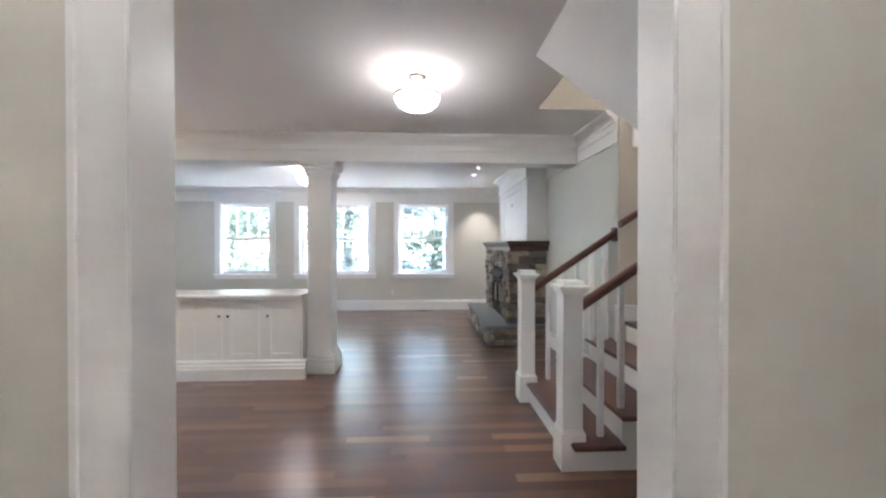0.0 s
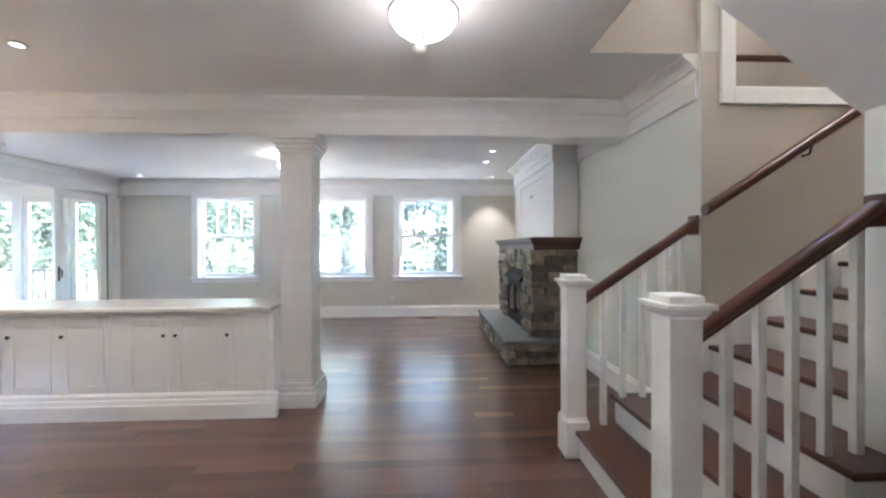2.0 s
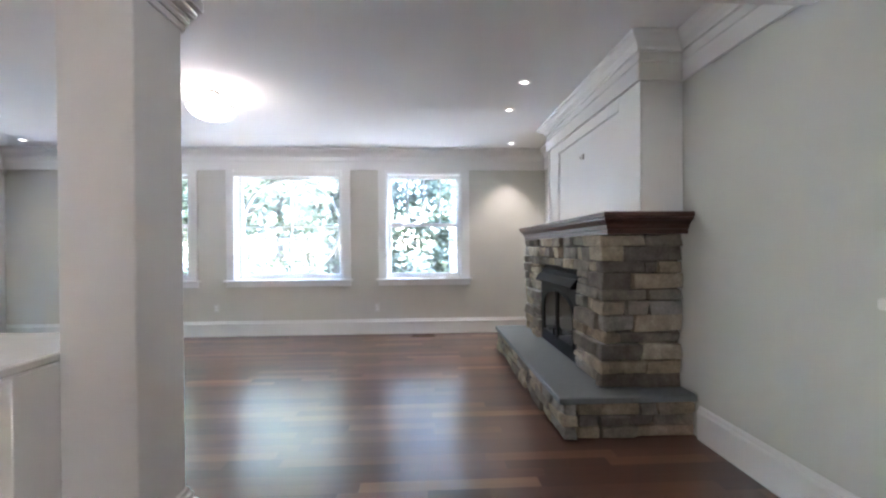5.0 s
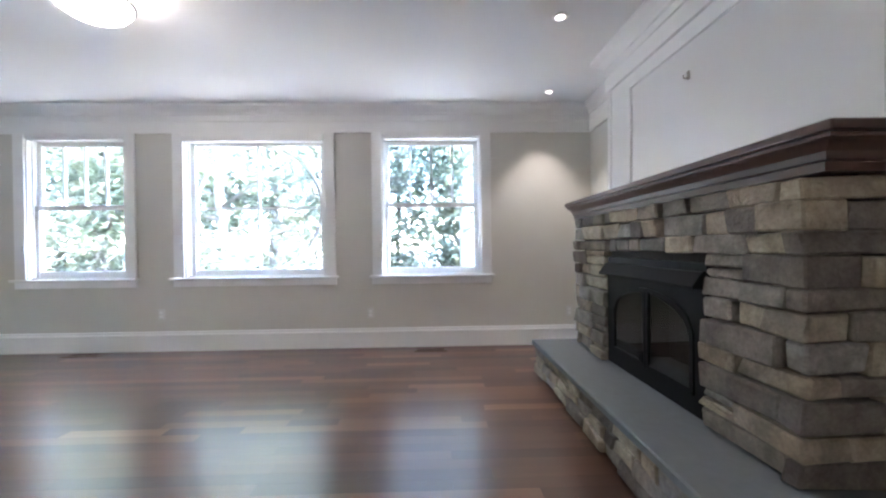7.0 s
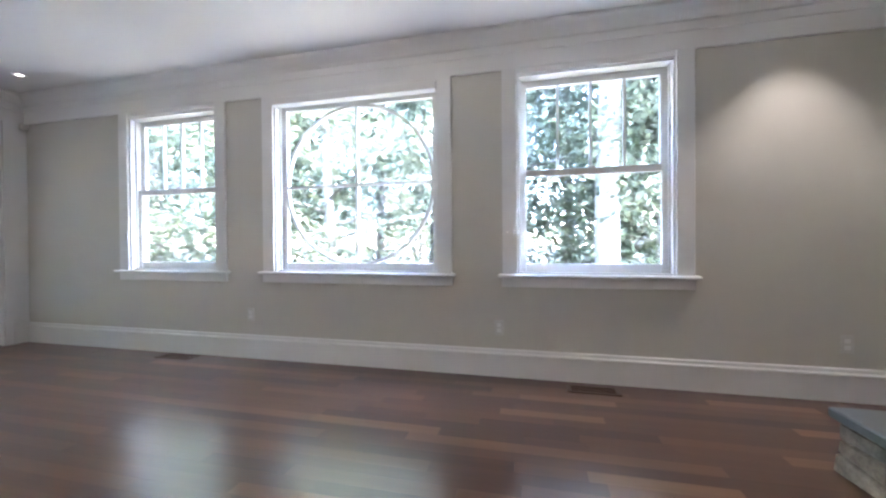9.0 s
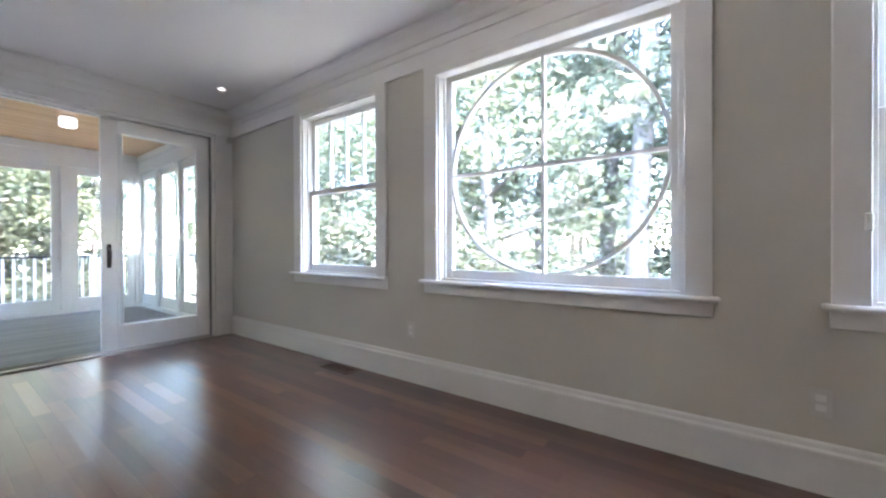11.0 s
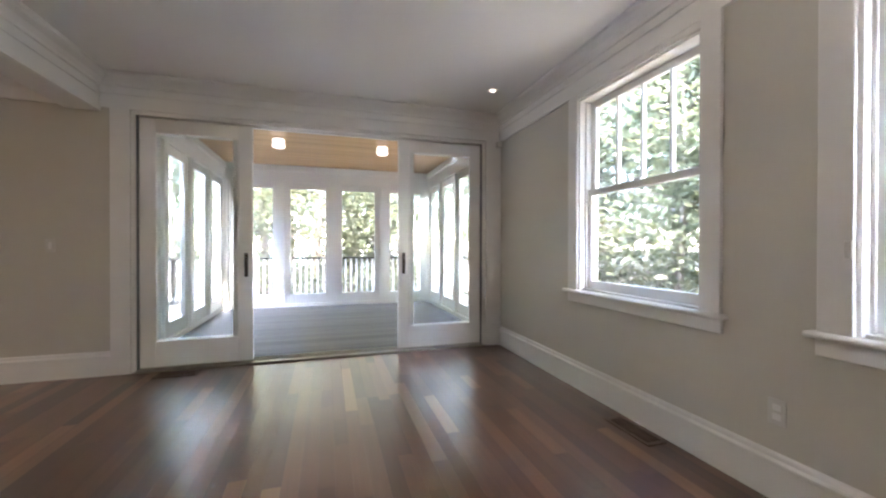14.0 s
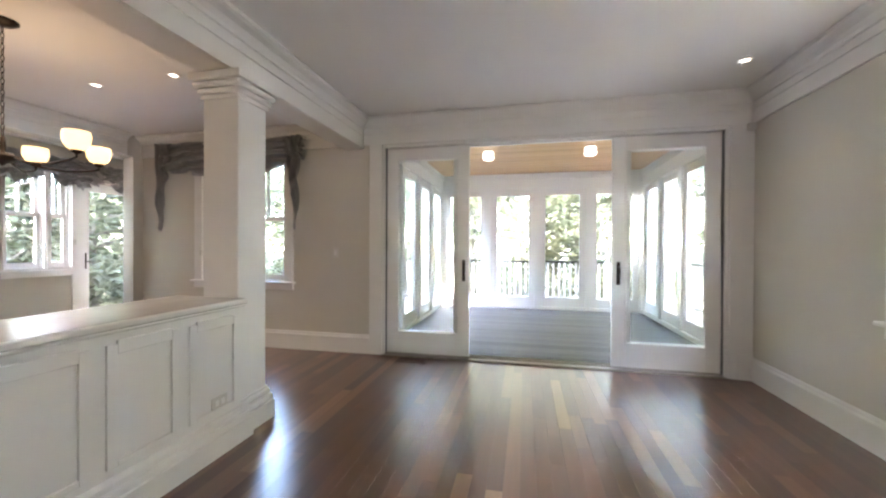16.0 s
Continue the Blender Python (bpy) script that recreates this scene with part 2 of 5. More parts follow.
def lathe(profile, where, steps=28, bm=None, axis="z"):
    """A turned shape: profile of (radius, height) about an axis through where."""
    one = bmesh.new()
    rings = []
    for r, h in profile:
        ring = []
        for i in range(steps):
            a = 2 * math.pi * i / steps
            v = {"z": (r * math.cos(a), r * math.sin(a), h), "x": (h, r * math.cos(a), r * math.sin(a)), "y": (r * math.cos(a), h, r * math.sin(a))}[axis]
            ring.append(one.verts.new(Vector(where) + Vector(v)))
        rings.append(ring)
    for a, b in zip(rings, rings[1:]):
        for i in range(steps):
            one.faces.new((a[i], a[(i + 1) % steps], b[(i + 1) % steps], b[i]))
    one.faces.new(rings[0][::-1])
    one.faces.new(rings[-1])
    return merge(bm, one)


def tube(points, radius, steps=8, bm=None):
    one = bmesh.new()
    pts = [Vector(p) for p in points]
    rings = []
    for i, p in enumerate(pts):
        d = (pts[min(i + 1, len(pts) - 1)] - pts[max(i - 1, 0)]).normalized()
        u = d.cross(Vector((0.13, 0.31, 0.94)) if abs(d.z) < 0.9 else Vector((1, 0, 0))).normalized()
        w = d.cross(u)
        rr = radius[i] if isinstance(radius, (list, tuple)) else radius
        rings.append([one.verts.new(p + rr * (math.cos(2 * math.pi * k / steps) * u + math.sin(2 * math.pi * k / steps) * w)) for k in range(steps)])
    for a, b in zip(rings, rings[1:]):
        for k in range(steps):
            one.faces.new((a[k], a[(k + 1) % steps], b[(k + 1) % steps], b[k]))
    one.faces.new(rings[0][::-1])
    one.faces.new(rings[-1])
    return merge(bm, one)


def prism(section, a, b, bm=None):
    """A section of (out, up) carried in a straight line from a to b; out is to the left of the way along it, seen from above."""
    one = bmesh.new()
    a, b = Vector(a), Vector(b)
    d = (b - a).normalized()
    out = Vector((-d.y, d.x, 0)).normalized()
    rows = [[one.verts.new(p + out * o + Vector((0, 0, u))) for o, u in section] for p in (a, b)]
    n = len(section)
    for i in range(n):
        one.faces.new((rows[0][i], rows[0][(i + 1) % n], rows[1][(i + 1) % n], rows[1][i]))
    one.faces.new(rows[0][::-1])
    one.faces.new(rows[1])
    return merge(bm, one)


def wall_mesh(axis, t0, t1, a0, a1, z0, z1, holes=()):
    """A wall with thickness t0..t1 across and a0..a1 along, with holes (a, a, z, z) right through it."""
    cuts_a = sorted({a0, a1, *(h[0] for h in holes), *(h[1] for h in holes)})
    cuts_z = sorted({z0, z1, *(h[2] for h in holes), *(h[3] for h in holes)})
    cuts_a = [c for c in cuts_a if a0 <= c <= a1]
    cuts_z = [c for c in cuts_z if z0 <= c <= z1]
    na, nz = len(cuts_a) - 1, len(cuts_z) - 1

    def solid(i, j):
        if not (0 <= i < na and 0 <= j < nz):
            return False
        ca, cz = (cuts_a[i] + cuts_a[i + 1]) / 2, (cuts_z[j] + cuts_z[j + 1]) / 2
        return not any(h[0] < ca < h[1] and h[2] < cz < h[3] for h in holes)

    bm = bmesh.new()

    def v(t, a, z):
        return (t, a, z) if axis == "x" else (a, t, z)

    def quad(*c):
        bm.faces.new([bm.verts.new(v(*p)) for p in c])

    for i in range(na):
        for j in range(nz):
            if not solid(i, j):
                continue
            p, q, r, s = cuts_a[i], cuts_a[i + 1], cuts_z[j], cuts_z[j + 1]
            for t in (t0, t1):
                quad((t, p, r), (t, q, r), (t, q, s), (t, p, s))
            if not solid(i - 1, j):
                quad((t0, p, r), (t1, p, r), (t1, p, s), (t0, p, s))
            if not solid(i + 1, j):
                quad((t0, q, r), (t1, q, r), (t1, q, s), (t0, q, s))
            if not solid(i, j - 1):
                quad((t0, p, r), (t1, p, r), (t1, q, r), (t0, q, r))
            if not solid(i, j + 1):
                quad((t0, p, s), (t1, p, s), (t1, q, s), (t0, q, s))
    bmesh.ops.remove_doubles(bm, verts=bm.verts, dist=1e-5)
    return bm

# ---- the large structure ----
ZC, ZL = 2.64, 2.67          # ceilings of foyer and living room
XD, XR = -5.97, 1.66         # door wall, fireplace wall
YB, YF = 4.24, 4.45          # beam faces
CB, CF = 4.21, 4.475          # column faces
BZ = 2.337                   # underside of the beam
YW = 8.33                    # window wall
YH = 1.34                    # foyer side of the hall wall
FZ = 2.37                    # underside of friezes

WINDOWS = [(-4.51, -3.45), (-2.83, -1.30), (-0.68, 0.42)]
ZS, ZT = 0.80, 2.33
structure("wall_north", wall_mesh("y", YW, YW + 0.17, XD - 0.16, XR + 0.16, -0.6, 3.0, [(a, b, ZS, ZT) for a, b in WINDOWS]), WALL,
          "warm grey painted wall with three windows", "wall")
structure("wall_west", wall_mesh("x", XD - 0.16, XD, 1.18, YW, -0.6, 3.0, [(4.69, 8.14, -0.03, 2.37), (2.28, 3.46, ZS, 2.28)]), WALL,
          "warm grey painted wall round the sliding doors", "wall")
structure("wall_east", wall_mesh("x", XR, XR + 0.16, 3.33, YW, -0.6, 3.0), SAGE, "pale sage painted wall beside the fireplace", "wall")
structure("wall_south", wall_mesh("y", 1.18, YH, XD, 5.0, -0.6, 5.4, [(-0.985, 0.715, -0.1, 2.33), (-5.84, -4.45, -0.7, 2.36)]), WALL,
          "warm grey painted wall with a cased opening", "wall")
structure("wall_stair_north", wall_mesh("y", 3.33, 3.45, XR + 0.16, 5.0, -0.6, 5.4, [(1.86, 2.78, 2.40, 3.4)]), BEIGE, "beige stairwell wall", "wall")
structure("wall_stair_upper", wall_mesh("y", 3.37, 3.49, 0.5, XR, ZC + 0.2, 5.4), BEIGE, "beige upper stairwell wall", "wall")
structure("wall_stair_lining", box(0.92, XR, 3.364, 3.3698, ZC + 0.002, ZC + 0.2, bm=box(0.9202, 0.926, 2.42, 3.364, ZC + 0.002, ZC + 0.2)), BEIGE, "beige lining of the stairwell opening", "wall")
structure("wall_stair_end", box(XR + 0.001, XR + 0.163, 3.326, 3.3305, 0, ZC - 0.001), BEIGE, "beige end of the wall beside the stair", "wall")
structure("wall_stair_west", wall_mesh("x", 0.76, 0.92, 1.34, 3.37, ZC + 0.2, 5.4), BEIGE, "beige upper stairwell wall", "wall")
structure("wall_stair_east", wall_mesh("x", 5.0, 5.12, 1.2, 3.5, -0.6, 5.4), BEIGE, "beige stairwell end wall", "wall")
structure("wall_stair_inner", box(1.68, 5.0, 2.28, 2.40, 0, 1.95), BEIGE, "beige wall beside the stair", "wall")
structure("wall_landing_sides", box(1.2, 1.3, 3.49, 4.7, 2.9, 4.2, bm=box(3.4, 3.5, 3.45, 4.7, 2.2, 4.2)), BEIGE, "beige landing walls", "wall")
structure("wall_upper_landing", box(1.3, 3.4, 4.6, 4.7, 2.9, 4.2, bm=box(1.83, 3.4, 4.6, 4.7, 2.2, 2.9)), BEIGE, "beige wall of the upper landing", "wall")
structure("wall_hall_west", wall_mesh("x", -2.3, -2.18, -2.6, 1.18, -0.1, 2.9), SAGE, "sage painted hall wall", "wall")
structure("wall_hall_east", wall_mesh("x", 1.9, 2.02, -2.6, 1.18, -0.1, 2.9), SAGE, "sage painted hall wall", "wall")
structure("wall_hall_south", wall_mesh("y", -2.72, -2.6, -2.3, 2.02, -0.1, 2.9), SAGE, "sage painted hall wall", "wall")
structure("wall_nook_south", wall_mesh("y", 0.24, 0.40, -7.0, -4.2, -0.6, 2.9, [(-6.72, -5.88, -0.02, 2.10), (-5.79, -5.53, 0.93, 2.25), (-5.51, -5.10, 0.93, 2.25)]), WALL,
          "warm grey breakfast nook wall", "wall")
structure("wall_nook_east", wall_mesh("x", -4.44, -4.32, 0.40, 1.18, -0.6, 2.9), WALL, "warm grey nook side wall", "wall")
structure("wall_nook_west", wall_mesh("x", -6.95, -6.85, 0.40, 1.30, -0.1, 2.9), WALL, "warm grey nook side wall", "wall")

bm = box(XD - 0.16, XR + 0.16, YB + 0.1, YW + 0.17, ZL, ZL + 0.2)
structure("ceiling_living", bm, CEIL, "smooth white living room ceiling", "ceiling")
bm = box(-7.0, 0.92, 1.18, YB + 0.1, ZC, ZC + 0.2)
box(0.92, XR + 0.16, 3.37, YB + 0.1, ZC, ZC + 0.2, bm=bm)
structure("ceiling_foyer", bm, CEIL, "smooth white foyer and dining ceiling", "ceiling")
structure("ceiling_hall", box(-2.3, 2.02, -2.72, 1.18, 2.6, 2.8), CEIL, "smooth white hall ceiling", "ceiling")
structure("wall_nook_return", box(-6.95, XD - 0.16, 1.18, 1.34, -0.6, 2.9), WALL, "warm grey nook wall return", "wall")
structure("ceiling_nook", box(-7.0, -4.2, 0.24, 1.18, 2.5, 2.7), CEIL, "smooth white nook ceiling", "ceiling")
structure("ceiling_stairwell", box(0.5, 5.12, 1.2, 3.5, 5.2, 5.4), CEIL, "white stairwell ceiling", "ceiling")
structure("ceiling_landing", box(1.3, 3.4, 3.45, 4.7, 4.0, 4.2), CEIL, "white landing ceiling", "ceiling")
structure("floor_landing", box(1.82, 3.4, 3.45, 4.6, 2.2, 2.3), TREAD, "dark wood landing floor", "floor")

# sloping underside of the upper flight of stairs
bm = bmesh.new()
sec = [(0.63, ZC - 0.001), (3.6, ZC - 0.70 * 2.97), (3.6, ZC - 0.70 * 2.97 + 0.3), (0.92, ZC + 0.2), (0.63, ZC + 0.2)]
rows_ = [[bm.verts.new((x, y, z)) for x, z in sec] for y in (YH, 2.42)]
for i in range(len(sec)):
    bm.faces.new((rows_[0][i], rows_[0][(i + 1) % len(sec)], rows_[1][(i + 1) % len(sec)], rows_[1][i]))
bm.faces.new(rows_[0])
bm.faces.new(rows_[1][::-1])
structure("stair_soffit", bm, CEIL, "white sloping underside of the upper stair flight", "ceiling")

structure("beam", box(XD, XR, YB, YF, BZ, ZL), WHITE, "white painted ceiling beam on columns", "beam")

# cornice: a frieze board, a second board and a crown, all round
CORNICE = [(0, 0), (0.022, 0), (0.022, 0.125), (0.030, 0.128), (0.030, 0.142), (0.016, 0.145), (0.016, 0.20), (0.03, 0.205), (0.036, 0.225), (0.060, 0.252), (0.095, 0.272), (0.108, 0.285), (0.108, 0.31), (0, 0.31)]


def cornice(name, a, b, ceiling):
    k = (ceiling - a[2]) / 0.31
    structure(name, prism([(o, u * k) for o, u in CORNICE], a, b), WHITE, "white frieze and crown moulding", "trim")


cornice("trim_north", (XR, YW, FZ), (XD, YW, FZ), ZL - 0.002)
cornice("trim_west", (XD, YW, FZ), (XD, YF, FZ), ZL - 0.002)
cornice("trim_east", (XR, YF, FZ), (XR, YW, FZ), ZL - 0.002)
cornice("trim_beam_north", (XD, YF, BZ + 0.002), (XR, YF, BZ + 0.002), ZL - 0.002)
cornice("trim_beam_south", (XR, YB, BZ + 0.002), (XD, YB, BZ + 0.002), ZC - 0.002)
cornice("trim_east_foyer", (XR, 3.35, BZ + 0.002), (XR, YB, BZ + 0.002), ZC - 0.002)
cornice("trim_west_dining", (XD, YB, FZ), (XD, YH, FZ), ZC - 0.002)
cornice("trim_south", (-5.75, YH, FZ), (0.7, YH, FZ), ZC - 0.002)

BASE_FULL = [(0, 0), (0.02, 0), (0.02, 0.175), (0.026, 0.18), (0.026, 0.195), (0.014, 0.205), (0.012, 0.225), (0.004, 0.235), (0, 0.235)]

BASE = [(o, u * 0.92) for o, u in BASE_FULL]


def baseboard(name, a, b):
    structure(name, prism(BASE, a, b), WHITE, "tall white moulded baseboard", "baseboard")


baseboard("baseboard_north", (1.62, YW, 0), (XD, YW, 0))
baseboard("baseboard_west", (XD, 4.545, 0), (XD, YH, 0))
baseboard("baseboard_east_far", (XR, 7.4, 0), (XR, YW, 0))
baseboard("baseboard_east_near", (XR, 3.42, 0), (XR, 5.18, 0))
baseboard("baseboard_south_west", (-4.7, YH, 0), (-1.146, YH, 0))
baseboard("baseboard_south_east", (0.88, YH, 0), (1.6, YH, 0))

# cased opening from the hall
bm = bmesh.new()
for x0, x1 in ((-1.145, -0.980), (0.710, 0.878)):
    for y0, y1 in ((1.155, 1.18), (YH, YH + 0.025)):
        box(x0, x1, y0, y1, 0, 2.33, 0.004, bm)
        box(x0 + (0.0 if x0 < 0 else 0.143), x0 + (0.025 if x0 < 0 else 0.168), y0 - 0.012 if y0 < 1.2 else y1, y0 if y0 < 1.2 else y1 + 0.012, 0, 2.33, 0.003, bm)
for y0, y1 in ((1.155, 1.18), (YH, YH + 0.025)):
    box(-1.165, 0.898, y0, y1, 2.32, 2.48, 0.004, bm)
box(-1.000, -0.973, 1.157, YH + 0.023, 0, 2.34, 0.002, bm)
box(0.703, 0.730, 1.157, YH + 0.023, 0, 2.34, 0.002, bm)
box(-1.000, 0.730, 1.157, YH + 0.023, 2.315, 2.34, 0.002, bm)
structure("trim_hall_opening", bm, WHITE, "white casing of the wide hall opening", "trim")

# ---- windows ----


def sash_bars(bm, x0, x1, z0, z1, y0, y1, w, bottom=None):
    box(x0, x0 + w, y0, y1, z0, z1, 0.003, bm)
    box(x1 - w, x1, y0, y1, z0, z1, 0.003, bm)
    box(x0 + w, x1 - w, y0, y1, z1 - w, z1, 0.003, bm)
    box(x0 + w, x1 - w, y0, y1, z0, z0 + (bottom or w), 0.003, bm)


def window(name, a, b, label, axis="y", at=YW, out=1, zs=ZS, zt=ZT, style="hung", lites=4, head=FZ, cas=0.11):
    """A cased window in a wall: its sashes stand towards the outside."""
    w = thing(name, ((a + b) / 2, at, zs) if axis == "y" else (at, (a + b) / 2, zs), label, "window", "", "structure")

    def put(nm, bm, mat=WHITE, parent=None, lab=""):
        if axis == "x":
            for v in bm.verts:
                v.co = Vector((at + (v.co.y - at) * 1.0, v.co.x, v.co.z))
        return part(nm, bm, mat, parent or w, lab)

    def yy(d):
        return at + out * d

    def bx(x0, x1, d0, d1, z0, z1, bev=0.0, bm=None):
        lo, hi = sorted((yy(d0), yy(d1)))
        return box(x0, x1, lo, hi, z0, z1, bev, bm)

    put("casing", bx(a - cas, a + 0.004, -0.024, 0, zs, head, 0.003))
    put("casing", bx(b - 0.004, b + cas, -0.024, 0, zs, head, 0.003))
    put("head_casing", bx(a + 0.006, b - 0.006, -0.020, 0.0, zt - 0.004, head, 0.003))
    put("window_sill", bx(a - cas - 0.03, b + cas + 0.03, -0.065, 0.02, zs - 0.025, zs, 0.008))
    put("apron", bx(a - cas - 0.005, b + cas + 0.005, -0.022, 0, zs - 0.10, zs - 0.025, 0.003))
    bm = bx(a, a + 0.02, -0.004, 0.17, zs, zt)
    bx(b - 0.02, b, -0.004, 0.17, zs, zt, 0, bm)
    bx(a + 0.02, b - 0.02, -0.004, 0.17, zt - 0.02, zt, 0, bm)
    bx(a + 0.02, b - 0.02, 0.02, 0.19, zs - 0.02, zs + 0.012, 0, bm)
    for s in (a + 0.02, b - 0.034):
        bx(s, s + 0.014, 0.045, 0.06, zs + 0.012, zt - 0.02, 0.002, bm)
    put("window_frame", bm)
    a2, b2, z0, z1 = a + 0.02, b - 0.02, zs + 0.012, zt - 0.02
    if style == "hung":
        zm = z0 + (z1 - z0) * 0.515

        def sash(nm, za, zb, d0, d1, bottom):
            lo, hi = sorted((yy(d0), yy(d1)))
            bm = bmesh.new()
            sash_bars(bm, a2, b2, za, zb, lo, hi, 0.05, bottom)
            s = put(nm, bm)
            mid = (d0 + d1) / 2
            put("pane", bx(a2 + 0.045, b2 - 0.045, mid - 0.003, mid + 0.003, za + 0.04, zb - 0.04), GLASS, s).visible_shadow = False
            return s

        sash("lower_sash", z0, zm + 0.02, 0.065, 0.10, 0.065)
        up = sash("upper_sash", zm - 0.02, z1, 0.105, 0.14, 0.045)
        for i in range(1, lites):
            x = a2 + 0.05 + (b2 - a2 - 0.1) * i / lites
            put("muntin", bx(x - 0.009, x + 0.009, 0.108, 0.137, zm + 0.02, z1 - 0.045), WHITE, up)
        put("sash_lock", bx((a + b) / 2 - 0.03, (a + b) / 2 + 0.03, 0.062, 0.09, zm + 0.02, zm + 0.035, 0.004), PLASTIC)
    else:
        lo, hi = sorted((yy(0.085), yy(0.13)))
        bm = bmesh.new()
        sash_bars(bm, a2, b2, z0, z1, lo, hi, 0.05, 0.06)
        s = put("fixed_sash", bm)
        put("pane", bx(a2 + 0.045, b2 - 0.045, 0.104, 0.110, z0 + 0.05, z1 - 0.045), GLASS, s).visible_shadow = False
        xc, zc = (a + b) / 2, (z0 + z1) / 2
        put("muntin", bx(xc - 0.010, xc + 0.010, 0.090, 0.125, z0 + 0.05, z1 - 0.045), WHITE, s)
        put("muntin", bx(a2 + 0.045, b2 - 0.045, 0.092, 0.123, zc - 0.010, zc + 0.010), WHITE, s)
        r = (z1 - z0) / 2 - 0.052
        ring = lathe([(r - 0.011, yy(0.088)), (r + 0.011, yy(0.088)), (r + 0.011, yy(0.127)), (r - 0.011, yy(0.127)), (r - 0.011, yy(0.088))], (xc, 0, zc), 72, None, "y")
        bmesh.ops.delete(ring, geom=[f for f in ring.faces if len(f.verts) > 4], context="FACES_ONLY")
        put("round_muntin", ring, WHITE, s, "round white ring muntin")
        put("blind_cassette", bx(a + 0.012, b - 0.012, -0.05, 0.04, zt - 0.055, zt + 0.01, 0.006), WHITE, w, "white roller blind cassette")
    put("shade_clip", bx(a - 0.02, a + 0.005, -0.034, -0.024, zs + 0.30, zs + 0.37, 0.004), PLASTIC)
    return w


window("window_1", *WINDOWS[0], "white double-hung window with four upper lites")
window("window_2", *WINDOWS[1], "white fixed window with a round ring muntin", style="round")
window("window_3", *WINDOWS[2], "white double-hung window with four upper lites")
window("window_4", 2.28, 3.46, "white double-hung dining room window", "x", XD, -1, ZS, 2.28)
window("window_5", -5.51, -5.10, "white double-hung nook window", "y", 0.40, -1, 0.93, 2.25, "hung", 2, 2.30, 0.009)
window("window_6", -5.79, -5.53, "narrow white double-hung nook window beside the door", "y", 0.40, -1, 0.93, 2.25, "hung", 2, 2.30, 0.009)

# nook door: part-glazed, white
d = thing("door_2", (-6.3, 0.32, 0), "white glazed door of the breakfast nook", "door", "", "structure")
bm = bmesh.new()
sash_bars(bm, -6.70, -5.90, 0.01, 2.09, 0.30, 0.345, 0.12, 0.28)
leaf = part("door_leaf", bm, WHITE, d)
part("pane", box(-6.6, -6.0, 0.32, 0.326, 0.27, 1.99), GLASS, leaf).visible_shadow = False
bm = box(-5.985, -5.965, 0.345, 0.355, 0.90, 1.12, 0.003)
tube([(-5.975, 0.35, 1.0), (-5.975, 0.40, 1.0), (-6.06, 0.40, 1.0)], 0.009, 8, bm)
part("door_handle", bm, BRONZE, d, "dark bronze lever handle")
bm = box(-5.88, -5.77, 0.40, 0.425, 0, 2.2, 0.003)
box(-6.83, -6.72, 0.40, 0.425, 0, 2.2, 0.003, bm)
box(-6.83, -5.77, 0.40, 0.425, 2.10, 2.23, 0.003, bm)
part("casing", bm, WHITE, d)

# ---- sliding doors to the porch ----
d = thing("door_1", (XD, 6.43, 0), "white four-panel sliding glass doors, slid open", "door", "", "structure")
bm = box(XD - 0.16, XD + 0.0, 4.69, 4.725, 0, 2.37, 0.002)
box(XD - 0.16, XD + 0.0, 8.105, 8.14, 0, 2.37, 0.002, bm)
box(XD - 0.16, XD + 0.0, 4.725, 8.105, 2.335, 2.37, 0.002, bm)
part("door_frame", bm, WHITE, d)
part("casing", box(XD, XD + 0.024, 4.545, 4.695, 0, FZ, 0.003), WHITE, d)
part("casing", box(XD, XD + 0.024, 8.135, 8.33, 0, FZ, 0.003), WHITE, d)
part("plinth", box(XD, XD + 0.034, 8.20, 8.33, 0, 0.24, 0.004), WHITE, d)
bm = box(XD - 0.16, XD + 0.03, 4.725, 8.105, 0.0, 0.018, 0.004)
for dx in (-0.135, -0.088, -0.045):
    box(XD + dx, XD + dx + 0.008, 4.725, 8.105, 0.018, 0.028, 0, bm)
part("threshold", bm, NICKEL, d, "metal sliding door track")
part("head_track", box(XD - 0.10, XD - 0.06, 4.73, 8.10, 2.322, 2.335, 0.002), WHITE, d)
# dark strips put in for the shaded track recess at both ends
part("weather_strip", box(XD - 0.03, XD - 0.02, 4.725, 4.743, 0.02, 2.335), SLATE, d)
part("weather_strip", box(XD - 0.03, XD - 0.02, 8.088, 8.105, 0.02, 2.335), SLATE, d)
